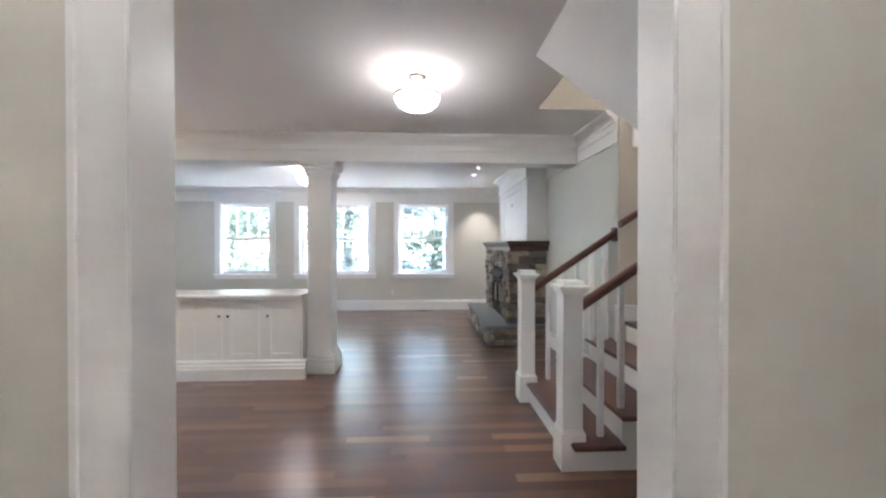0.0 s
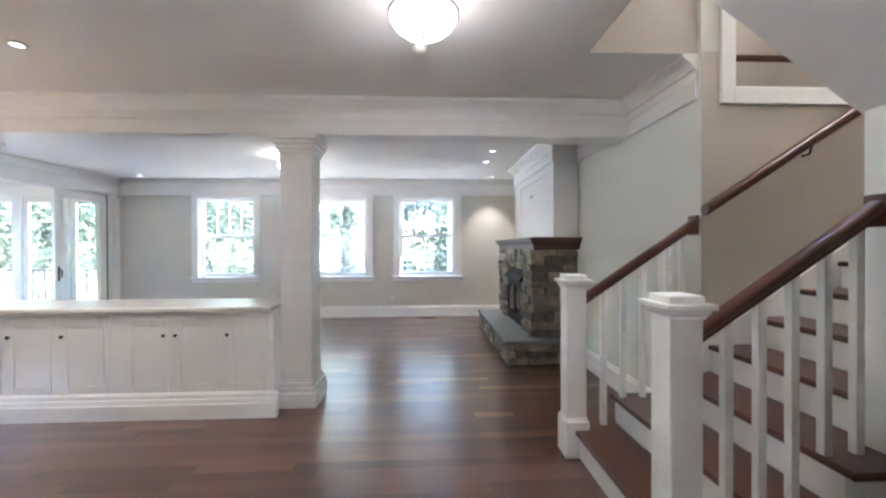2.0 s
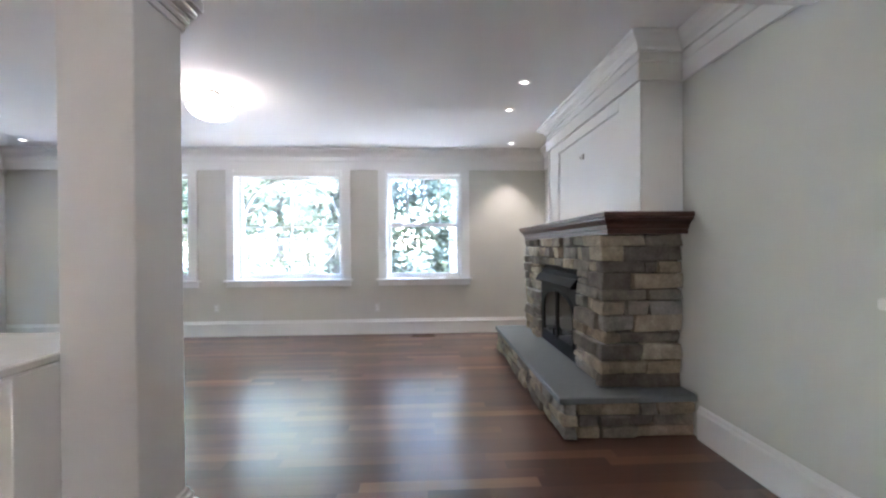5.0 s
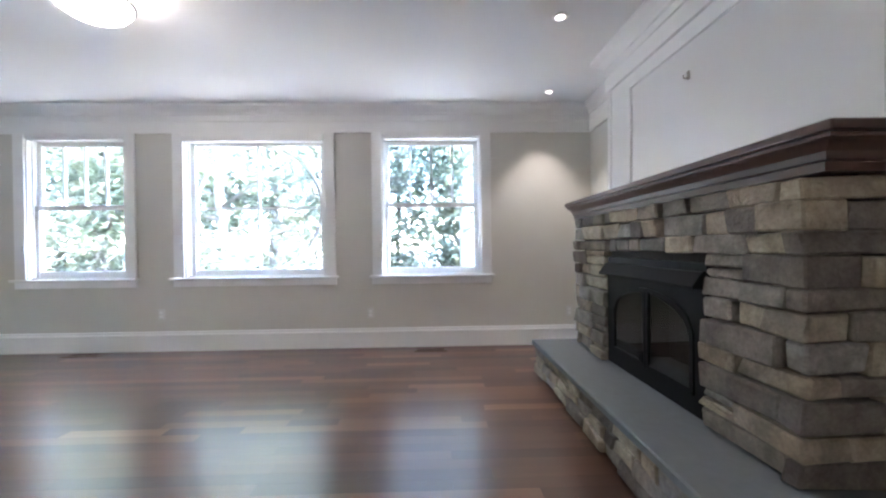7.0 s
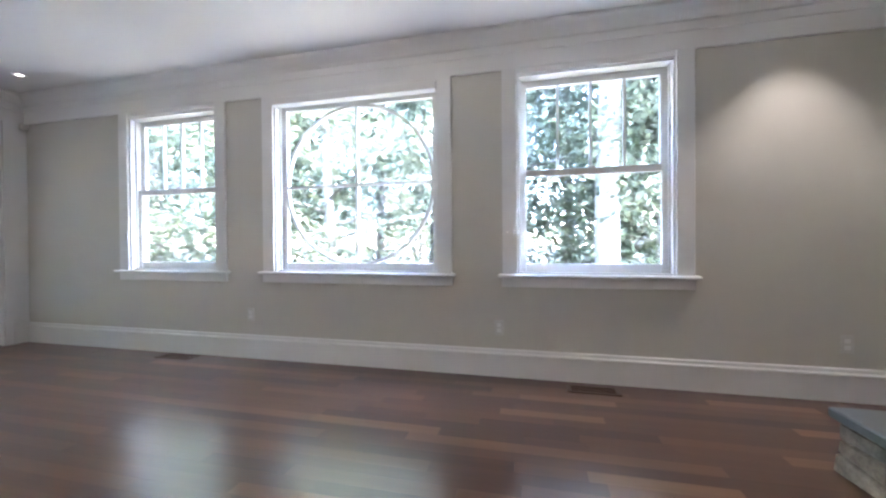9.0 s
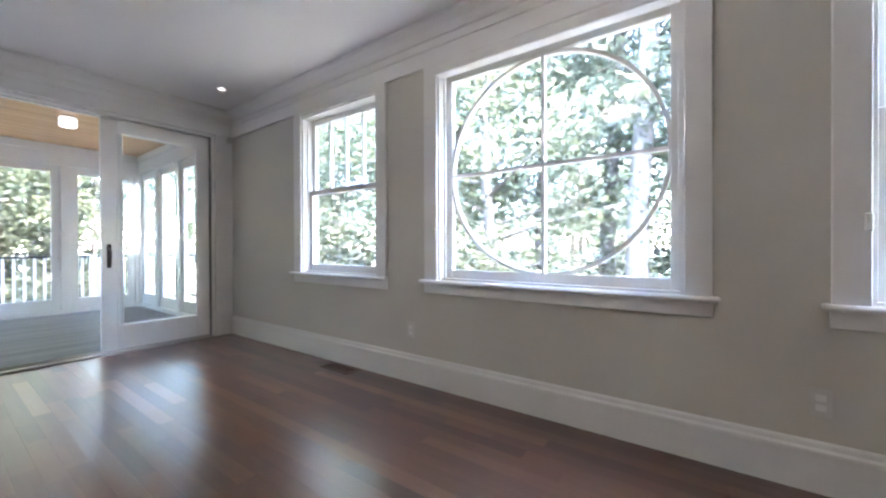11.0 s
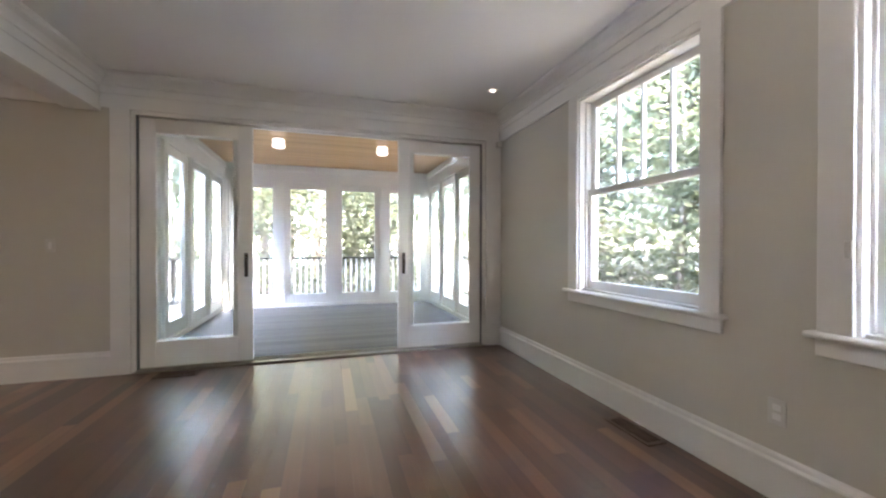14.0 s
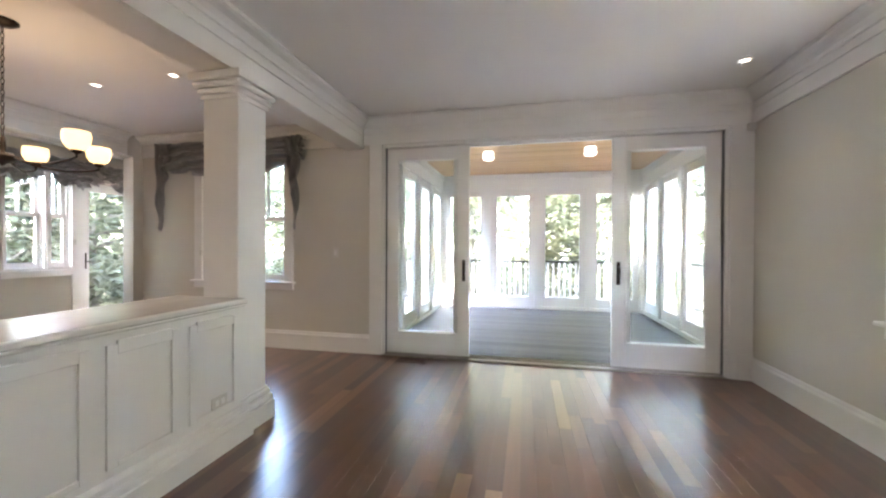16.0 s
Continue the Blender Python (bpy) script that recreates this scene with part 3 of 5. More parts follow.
for y0, y1, x0, handle in ((4.745, 5.68, -0.07, 5.622), (7.125, 8.085, -0.07, 7.183), (4.735, 5.63, -0.125, 0), (7.175, 8.10, -0.125, 0)):
    bm = bmesh.new()
    X0, X1 = XD + x0, XD + x0 + 0.042
    box(X0, X1, y0, y0 + 0.125, 0.03, 2.315, 0.003, bm)
    box(X0, X1, y1 - 0.125, y1, 0.03, 2.315, 0.003, bm)
    box(X0, X1, y0 + 0.125, y1 - 0.125, 2.19, 2.315, 0.003, bm)
    box(X0, X1, y0 + 0.125, y1 - 0.125, 0.03, 0.27, 0.003, bm)
    for s in (y0 + 0.119, y1 - 0.133):
        box(X1 - 0.004, X1 + 0.006, s, s + 0.014, 0.264, 2.196, 0.003, bm)
    p = part("sliding_panel", bm, WHITE, d)
    part("pane", box(X0 + 0.018, X0 + 0.024, y0 + 0.12, y1 - 0.12, 0.265, 2.195), GLASS, p).visible_shadow = False
    if handle:
        bm = box(X1, X1 + 0.008, handle - 0.018, handle + 0.018, 0.85, 1.08, 0.004)
        inner = 0.035 if handle < 6 else 0.035
        tube([(X1 + 0.005, handle, 1.03), (X1 + 0.045, handle, 1.02), (X1 + 0.052, handle, 0.99), (X1 + 0.05, handle, 0.90)], [0.011, 0.011, 0.012, 0.009], 8, bm)
        part("door_handle", bm, BRONZE, p, "dark bronze door handle")

# ---- columns ----
for x0 in (-1.394, -4.294):
    c = thing("column", (x0 + 0.132, 4.342, 0), "square white painted wooden column under the beam", "column", "columns under the beam")
    x1 = x0 + 0.264
    part("shaft", box(x0, x1, CB, CF, 0.2, 2.22, 0.004), WHITE, c)
    bm = box(x0 - 0.045, x1 + 0.045, CB - 0.045, CF + 0.045, 0, 0.13, 0.004)
    box(x0 - 0.036, x1 + 0.036, CB - 0.036, CF + 0.036, 0.13, 0.175, 0.008, bm)
    box(x0 - 0.022, x1 + 0.022, CB - 0.022, CF + 0.022, 0.175, 0.215, 0.008, bm)
    box(x0 - 0.010, x1 + 0.010, CB - 0.010, CF + 0.010, 0.215, 0.235, 0.004, bm)
    part("base_moulding", bm, WHITE, c)
    bm = box(x0 - 0.012, x1 + 0.012, CB - 0.012, CF + 0.012, 2.175, 2.205, 0.004)
    box(x0 - 0.028, x1 + 0.028, CB - 0.028, CF + 0.028, 2.205, 2.245, 0.01, bm)
    box(x0 - 0.048, x1 + 0.048, CB - 0.048, CF + 0.048, 2.245, 2.285, 0.012, bm)
    box(x0 - 0.062, x1 + 0.062, CB - 0.062, CF + 0.062, 2.285, BZ - 0.002, 0.004, bm)
    part("capital", bm, WHITE, c)

# ---- cabinets between the columns ----
CY0, CY1 = 4.06, 4.50


def cabinet(x_right, width, group):
    x_left = x_right - width
    c = thing("base_cabinet", ((x_left + x_right) / 2, 4.36, 0), "white painted built-in base cabinet with three closed inset doors", "cabinet", group)
    bm = box(x_left, x_right, CY0, CY1, 0.18, 0.853, 0.002)
    part("body", bm, WHITE, c)
    for n, (dx, knob) in enumerate(((0.046, "l"), (0.454, "l"), (0.836, "r"))):
        b0 = x_right - dx
        a0 = b0 - 0.335
        door = bmesh.new()
        box(a0, a0 + 0.055, CY0 - 0.006, CY0 + 0.002, 0.205, 0.80, 0.002, door)
        box(b0 - 0.055, b0, CY0 - 0.006, CY0 + 0.002, 0.205, 0.80, 0.002, door)
        box(a0 + 0.055, b0 - 0.055, CY0 - 0.006, CY0 + 0.002, 0.74, 0.80, 0.002, door)
        box(a0 + 0.055, b0 - 0.055, CY0 - 0.006, CY0 + 0.002, 0.205, 0.265, 0.002, door)
        for z0, z1, xa, xb in ((0.255, 0.267, a0 + 0.05, b0 - 0.05), (0.738, 0.75, a0 + 0.05, b0 - 0.05)):
            box(xa, xb, CY0 - 0.004, CY0 + 0.002, z0, z1, 0.002, door)
        p = part("door", door, WHITE, c)
        kx = a0 + 0.022 if knob == "l" else b0 - 0.022
        part("knob", lathe([(0.006, CY0 - 0.004), (0.006, CY0 - 0.016), (0.013, CY0 - 0.02), (0.014, CY0 - 0.027), (0.009, CY0 - 0.033), (0.002, CY0 - 0.034)], (kx, 0, 0.665), 14, None, "y"),
             BRONZE, p, "round dark bronze knob", True)
    # back: recessed panels towards the living room
    for k in range(3):
        a0 = x_left + 0.03 + k * 0.415
        bm = bmesh.new()
        for xa, xb, z0, z1 in ((a0, a0 + 0.045, 0.24, 0.785), (a0 + 0.31, a0 + 0.355, 0.24, 0.785), (a0 + 0.045, a0 + 0.31, 0.74, 0.80), (a0 + 0.045, a0 + 0.31, 0.24, 0.265)):
            box(xa, xb, CY1 - 0.002, CY1 + 0.012, z0, z1, 0.002, bm)
        part("back_panel", bm, WHITE, c)
    return c


cabinet(-1.396, 1.285, "base cabinets between the columns")
cabinet(-2.683, 1.345, "base cabinets between the columns")
bm = prism([(-0.002, 0), (0.055, 0), (0.055, 0.115), (0.046, 0.12), (0.040, 0.15), (0.028, 0.158), (0.026, 0.185), (0.008, 0.20), (-0.002, 0.20)], (-1.36, CY0, 0), (-4.03, CY0, 0))
prism([(-0.002, 0), (0.055, 0), (0.055, 0.115), (0.046, 0.12), (0.040, 0.15), (0.028, 0.158), (0.026, 0.185), (0.008, 0.20), (-0.002, 0.20)], (-4.075, CY1, 0), (-1.35, CY1, 0), bm)
structure("baseboard_cabinets", bm, WHITE, "stepped white plinth moulding of the cabinets", "baseboard")
ct = thing("countertop", (-2.66, 4.36, 0.857), "polished white countertop on the base cabinets", "countertop")
part("slab", box(-4.028, -1.396, CY0 - 0.05, CY1 + 0.055, 0.857, 0.892, 0.008), COUNTER, ct)
part("edge_moulding", box(-4.026, -1.398, CY0 - 0.03, CY1 + 0.035, 0.838, 0.8565, 0.006), WHITE, ct)

# ---- fireplace ----
FX, FY0, FY1, FTOP = 1.11, 5.34, 7.33, 1.33
IY0, IY1, IZ1 = 5.82, 6.80, 1.02
HX, HY0, HY1, HZ = 0.755, 5.205, 7.43, 0.28
rng = random.Random(7)
fp = thing("fireplace", (1.4, 6.31, 0), "ledge stone fireplace with a raised bluestone hearth", "fireplace")
bm = box(FX + 0.05, XR - 0.003, FY0 + 0.05, IY0 - 0.0, 0, FTOP)
box(FX + 0.05, XR - 0.003, IY1, FY1 - 0.05, 0, FTOP, 0, bm)
box(FX + 0.05, XR - 0.003, IY0, IY1, IZ1, FTOP, 0, bm)
box(HX + 0.06, FX + 0.06, HY0 + 0.06, HY1 - 0.06, 0, HZ - 0.05, 0, bm)
part("core", bm, MORTAR, fp)
part("hearth_slab", box(HX - 0.012, XR - 0.004, HY0 - 0.012, HY1 + 0.012, HZ - 0.045, HZ, 0.006), SLATE, fp, "blue-grey honed bluestone slab")


def stone(x0, x1, y0, y1, z0, z1, j=0.013):
    bm = bmesh.new()
    m = Matrix.Translation(((x0 + x1) / 2, (y0 + y1) / 2, (z0 + z1) / 2)) @ Matrix.Diagonal((x1 - x0, y1 - y0, z1 - z0, 1))
    bmesh.ops.create_cube(bm, size=1, matrix=m)
    for v in bm.verts:
        v.co += Vector((rng.uniform(-j, j), rng.uniform(-j, j), rng.uniform(-j, j) * 0.6))
    bmesh.ops.bevel(bm, geom=bm.edges[:], offset=rng.uniform(0.005, 0.011), segments=1, affect="EDGES")
    part("stone", bm, STONE, fp)


def courses(z0, z1, lo, hi):
    zs = [z0]
    while zs[-1] < z1 - lo:
        zs.append(zs[-1] + rng.uniform(lo, hi))
    k = (z1 - z0) / (zs[-1] - z0)
    return [(z0 + (a - z0) * k, z0 + (b - z0) * k) for a, b in zip(zs, zs[1:])]


def lay(a0, a1, lo, hi):
    cuts = [a0]
    while cuts[-1] < a1 - lo:
        cuts.append(cuts[-1] + rng.uniform(lo, hi))
    if len(cuts) == 1:
        return [(a0, a1)] if a1 - a0 > 0.02 else []
    k = (a1 - a0) / (cuts[-1] - a0)
    return [(a0 + (p - a0) * k, a0 + (q - a0) * k) for p, q in zip(cuts, cuts[1:])]


G = 0.0025
for n, (z0, z1) in enumerate(courses(HZ, FTOP, 0.075, 0.135)):
    near, far = (rng.uniform(0.12, 0.30), rng.uniform(0.08, 0.2)) if n % 2 else (rng.uniform(0.06, 0.1), rng.uniform(0.2, 0.32))
    # corner stones turn the corner
    for yc, sgn in ((FY0, 1), (FY1, -1)):
        ya, yb = sorted((yc, yc + sgn * near))
        stone(FX - rng.uniform(0, 0.032), FX + far, ya - (rng.uniform(0, 0.012) if sgn > 0 else 0), yb, z0 + G, z1 - G)
    spans = [(FY0 + near, FY1 - near)] if z0 >= IZ1 - 0.02 else [(FY0 + near, IY0), (IY1, FY1 - near)]
    for s0, s1 in spans:
        for p, q in lay(s0, s1, 0.11, 0.36):
            if q - p > 0.17 and z1 - z0 > 0.085 and rng.random() < 0.36:
                zm = z0 + (z1 - z0) * rng.uniform(0.4, 0.6)
                stone(FX - rng.uniform(-0.014, 0.030), FX + 0.1, p + G, q - G, z0 + G, zm - G)
                stone(FX - rng.uniform(-0.014, 0.030), FX + 0.1, p + G, q - G, zm + G, z1 - G)
            else:
                stone(FX - rng.uniform(-0.012, 0.034), FX + 0.1, p + G, q - G, z0 + G, z1 - G)
    for yc, sgn in ((FY0, 1), (FY1, -1)):
        for p, q in lay(FX + far, XR - 0.01, 0.12, 0.38):
            ya, yb = sorted((yc - sgn * rng.uniform(-0.012, 0.026), yc + sgn * 0.1))
            stone(p + G, q - G, ya, yb, z0 + G, z1 - G)
for z0, z1 in courses(0.0, HZ - 0.047, 0.055, 0.09):
    for p, q in lay(HY0 + 0.01, HY1 - 0.01, 0.10, 0.34):
        stone(HX + rng.uniform(0.0, 0.022), HX + 0.11, p + G, q - G, z0 + 0.001, z1 - G)
    for yc, sgn in ((HY0, 1), (HY1, -1)):
        for p, q in lay(HX + 0.115, XR - 0.01, 0.12, 0.34):
            ya, yb = sorted((yc + sgn * rng.uniform(0.0, 0.02), yc + sgn * 0.1))
            stone(p + G, q - G, ya, yb, z0 + 0.001, z1 - G)

# iron fire box, hood, arched doors
fb = thing("fireplace_insert", (1.2, 6.31, HZ), "black iron fireplace insert with closed arched glass doors", "fireplace insert")
bm = box(1.56, 1.60, IY0, IY1, HZ, IZ1)
box(FX + 0.03, 1.56, IY0 + 0.002, IY0 + 0.02, HZ, IZ1, 0, bm)
box(FX + 0.03, 1.56, IY1 - 0.02, IY1 - 0.002, HZ, IZ1, 0, bm)
box(FX + 0.03, 1.56, IY0 + 0.02, IY1 - 0.02, IZ1 - 0.02, IZ1, 0, bm)
box(FX + 0.03, 1.56, IY0 + 0.02, IY1 - 0.02, HZ + 0.001, HZ + 0.02, 0, bm)
part("fire_box", bm, SOOT_AND_SHADE, fb)
# face plate with an arched opening
bm = bmesh.new()
ya, yb, zb, zs_, rise = IY0 + 0.085, IY1 - 0.085, HZ + 0.10, HZ + 0.40, 0.17
arch = [(ya + (yb - ya) * i / 20, zs_ + rise * math.sqrt(max(0, 1 - (2 * i / 20 - 1) ** 2))) for i in range(21)]
outer = [(y, IZ1 - 0.09) for y, _ in arch]


def strip(bm, inner, outer_, x0, x1):
    r = [[bm.verts.new((x, y, z)) for y, z in line] for x in (x0, x1) for line in (inner, outer_)]
    for i in range(len(inner) - 1):
        bm.faces.new((r[0][i], r[0][i + 1], r[1][i + 1], r[1][i]))
        bm.faces.new((r[2][i], r[3][i], r[3][i + 1], r[2][i + 1]))
        bm.faces.new((r[0][i], r[2][i], r[2][i + 1], r[0][i + 1]))
        bm.faces.new((r[1][i], r[1][i + 1], r[3][i + 1], r[3][i]))


strip(bm, arch, outer, FX + 0.015, FX + 0.03)
part("face_plate", bm, BLACK, fb)
for y0, y1 in ((IY0 + 0.004, ya), (yb, IY1 - 0.004)):
    part("side_plate", box(FX + 0.0152, FX + 0.0298, y0, y1, HZ + 0.004, IZ1 - 0.09), BLACK, fb)
part("sill_plate", box(FX + 0.015, FX + 0.03, ya, yb, HZ + 0.004, zb), BLACK, fb)
bm = prism([(0.0, 0.0), (0.055, 0.0), (0.06, 0.012), (0.012, 0.075), (0.0, 0.08)], (FX + 0.01, IY1 - 0.005, IZ1 - 0.12), (FX + 0.01, IY0 + 0.005, IZ1 - 0.12))
for v in bm.verts:
    v.co.x = 2 * (FX + 0.01) - v.co.x if v.co.x > FX + 0.01 else v.co.x
part("hood", bm, BLACK, fb, "projecting black iron hood")
part("top_plate", box(FX + 0.02, FX + 0.035, IY0 + 0.003, IY1 - 0.003, IZ1 - 0.1, IZ1 - 0.003), BLACK, fb)
mid = (IY0 + IY1) / 2
for s0, s1 in ((0, 10), (10, 20)):
    seg = arch[s0:s1 + 1]
    dr = bmesh.new()
    inner = [(y + (0.022 if y < mid else -0.022) * (1 if 0 < i < 20 else 1), z - 0.025) for i, (y, z) in enumerate(seg)]
    strip(dr, inner, seg, FX + 0.006, FX + 0.022)
    e = seg[0][0] if s0 == 0 else seg[-1][0]
    c_ = mid - 0.002 if s0 == 0 else mid + 0.002
    box(FX + 0.006, FX + 0.022, min(e, e + (0.025 if s0 == 0 else -0.025)), max(e, e + (0.025 if s0 == 0 else -0.025)), zb, zs_, 0, dr)
    box(FX + 0.004, FX + 0.022, min(c_, c_ + (-0.028 if s0 == 0 else 0.028)), max(c_, c_ + (-0.028 if s0 == 0 else 0.028)), zb, zs_ + rise - 0.02, 0.002, dr)
    box(FX + 0.006, FX + 0.022, min(e, c_), max(e, c_), zb, zb + 0.028, 0, dr)
    dd = part("glass_door", dr, BLACK, fb)
    hy = c_ + (-0.012 if s0 == 0 else 0.012)
    part("handle", tube([(FX + 0.004, hy, zb + 0.10), (FX - 0.02, hy, zb + 0.10), (FX - 0.02, hy, zb + 0.04)], 0.006, 8), BLACK, dd)
bm = bmesh.new()
bm.faces.new([bm.verts.new((FX + 0.014, y, z)) for y, z in [(yb, zb), (ya, zb)] + arch])
ext = bmesh.ops.extrude_face_region(bm, geom=bm.faces[:])
for v in ext["geom"]:
    if isinstance(v, bmesh.types.BMVert):
        v.co.x += 0.004
part("fire_glass", bm, GLASS, fb, "dark smoked fire glass")

mt = thing("mantel_shelf", (1.35, 6.31, FTOP), "dark stained wooden mantel shelf with crown moulding", "mantel")
MS = [(0, 0), (0.02, 0), (0.02, 0.03), (0.03, 0.035), (0.034, 0.06), (0.06, 0.085), (0.075, 0.095), (0.075, 0.108), (0.09, 0.112), (0.09, 0.144), (0, 0.144)]
bm = bmesh.new()
# a section carried round three sides, mitred at the corners
loops = []
for o, u in MS:
    loops.append([bm.verts.new(p) for p in ((XR - 0.003, 5.30 - o, FTOP + u), (1.12 - o * 0.78, 5.30 - o, FTOP + u), (1.12 - o * 0.78, FY1 + 0.03 + o, FTOP + u), (XR - 0.003, FY1 + 0.03 + o, FTOP + u))])
for a_, b_ in zip(loops[:8], loops[1:8]):
    for i in range(3):
        bm.faces.new((a_[i], a_[i + 1], b_[i + 1], b_[i]))
bm.faces.new(loops[0][::-1])
bm.faces.new(loops[7])
for lp in loops[8:]:
    for v in lp:
        bm.verts.remove(v)
part("crown_moulding", bm, MANTELWOOD, mt)
part("shelf", box(1.12 - 0.07, XR - 0.003, 5.30 - 0.09, FY1 + 0.12, FTOP + 0.109, FTOP + 0.144, 0.005), MANTELWOOD, mt)

# overmantel
OX, OY0, OY1 = 1.36, 5.33, 7.25
om = thing("overmantel", (1.5, 6.3, FTOP + 0.144), "white panelled overmantel chimney breast", "overmantel")
part("body", box(OX + 0.018, XR - 0.003, OY0, OY1, FTOP + 0.145, ZL - 0.003), WHITE, om)
for y0, y1 in ((OY0, OY0 + 0.29), (OY1 - 0.33, OY1)):
    part("stile", box(OX, OX + 0.019, y0, y1, FTOP + 0.146, FZ, 0.003), WHITE, om)
part("stile", box(OX - 0.012, OX + 0.004, OY1 - 0.05, OY1 + 0.004, FTOP + 0.146, FZ, 0.003), WHITE, om)
bm = box(OX, OX + 0.019, OY0 + 0.29, OY1 - 0.33, FZ - 0.10, FZ, 0.003)
part("rail", bm, WHITE, om)
bm = bmesh.new()
k_ = (ZL - 0.004 - FZ) / 0.31
loops = []
for o, u in CORNICE:
    loops.append([bm.verts.new(p) for p in ((XR - 0.001, OY0 - o, FZ + u * k_), (OX - o, OY0 - o, FZ + u * k_), (OX - o, OY1 + o, FZ + u * k_), (XR - 0.001, OY1 + o, FZ + u * k_))])
for a_, b_ in zip(loops, loops[1:]):
    for i in range(3):
        bm.faces.new((a_[i], a_[i + 1], b_[i + 1], b_[i]))
part("crown", bm, WHITE, om)
bm = box(OX + 0.006, OX + 0.018, 6.28, 6.30, 2.06, 2.11, 0.003)
tube([(OX + 0.008, 6.29, 2.07), (OX - 0.015, 6.29, 2.065), (OX - 0.018, 6.29, 2.085)], 0.004, 6, bm)
solo("picture_hook", bm, NICKEL, "small metal picture hook on the overmantel panel", "hook")

# ---- staircase ----
RISE, RUN, NOSE = 0.18, 0.295, 0.81
SY0, SY1 = 2.275, 3.43
st = thing("staircase", (1.4, 2.95, 0), "white staircase with dark cherry treads", "staircase")
for n in range(1, 12):
    x0, z = NOSE + RUN * (n - 1), RISE * n
    ya, yb = (SY0 - 0.06, SY1 + 0.03) if n <= 3 else (2.405, 3.328)
    x1 = x0 + RUN + 0.03
    if n == 3:
        bm = box(x0, x1, ya, 3.326, z - 0.032, z, 0.009)
        box(x0, XR - 0.002, 3.31, yb, z - 0.0322, z - 0.0002, 0.009, bm)
        part("tread", bm, TREAD, st)
    else:
        part("tread", box(x0, x1, ya, yb, z - 0.032, z, 0.009), TREAD, st)
    y2, y3 = (SY0, SY1) if n <= 3 else (2.405, 3.326)
    part("riser", box(x0 + 0.03, x0 + 0.045, y2, y3, z - RISE, z - 0.033), WHITE, st)
    if n <= 3:
        part("stringer", box(x0 + 0.032, x0 + RUN + 0.035, SY0 + 0.001, SY0 + 0.02, 0, z - 0.033), WHITE, st)
        if n < 3:
            part("stringer", box(x0 + 0.032, x0 + RUN + 0.035, SY1 - 0.02, SY1 - 0.001, 0, z - 0.033), WHITE, st)
part("stringer", box(NOSE + 2 * RUN + 0.036, XR - 0.003, SY1 - 0.02, SY1 - 0.001, 0, RISE * 3 - 0.033), WHITE, st)
part("stringer", box(1.731, 5.0, 2.26, 2.278, 0, 0.5), WHITE, st)
# skirt boards beside the closed part of the flight
sk = bmesh.new()
for y0, y1 in ((3.312, 3.329), (2.401, 2.416)):
    v = [(1.62, 0.5), (4.0, 0.5 + 2.38 * RISE / RUN), (4.0, 0.96 + 2.38 * RISE / RUN - 0.15), (2.0, 0.95), (1.86, 0.86), (1.62, 0.86)]
    r0 = [sk.verts.new((x, y0, z)) for x, z in v]
    r1 = [sk.verts.new((x, y1, z)) for x, z in v]
    for i in range(len(v)):
        sk.faces.new((r0[i], r0[(i + 1) % len(v)], r1[(i + 1) % len(v)], r1[i]))
    sk.faces.new(r0)
    sk.faces.new(r1[::-1])
part("skirt_board", sk, WHITE, st)
part("end_casing", box(1.66, 1.68, 2.274, 2.406, 0.542, 2.06, 0.003), WHITE, st)
part("wall_plinth", box(1.655, 1.84, 2.26, 2.279, 0.542, 0.93, 0.004), WHITE, st)


def newel(y):
    """A slim square post with a plinth and a stepped flat cap."""
    nw = thing("newel_post", (NX, y, 0), "square white newel post with a moulded flat cap", "newel post", "newel posts")

    def turned(profile):
        """A square shape carried up through (half width, height) pairs."""
        bm = bmesh.new()
        rings = [[bm.verts.new((NX + i * h, y + j * h, z)) for i, j in ((-1, -1), (1, -1), (1, 1), (-1, 1))] for h, z in profile]
        for low_, high_ in zip(rings, rings[1:]):
            for i in range(4):
                bm.faces.new((low_[i], low_[(i + 1) % 4], high_[(i + 1) % 4], high_[i]))
        bm.faces.new(rings[0][::-1])
        bm.faces.new(rings[-1])
        return bm

    part("shaft", box(NX - 0.063, NX + 0.063, y - 0.063, y + 0.063, 0.0, 1.10, 0.004), WHITE, nw)
    part("base", turned([(0.077, 0), (0.077, 0.228), (0.074, 0.234), (0.069, 0.238), (0.066, 0.250), (0.0632, 0.252)]), WHITE, nw)
    part("cap", turned([(0.0632, 1.094), (0.069, 1.096), (0.070, 1.106), (0.078, 1.116), (0.081, 1.128), (0.094, 1.131), (0.096, 1.134), (0.096, 1.149),
                        (0.094, 1.152), (0.067, 1.153), (0.066, 1.178), (0.062, 1.182)]), WHITE, nw)


NX, NY0, NY1 = 0.828, 2.352, 3.387
newel(NY0)
newel(NY1)


def rail_section(w=0.034, h=0.070):
    half = [(0.66, 0.0), (0.72, 0.12), (0.74, 0.28), (0.92, 0.40), (1.0, 0.54), (0.99, 0.70), (0.88, 0.84), (0.62, 0.95), (0.3, 1.0)]
    return [(w * a, h * b) for a, b in half] + [(-w * a, h * b) for a, b in half[::-1]]


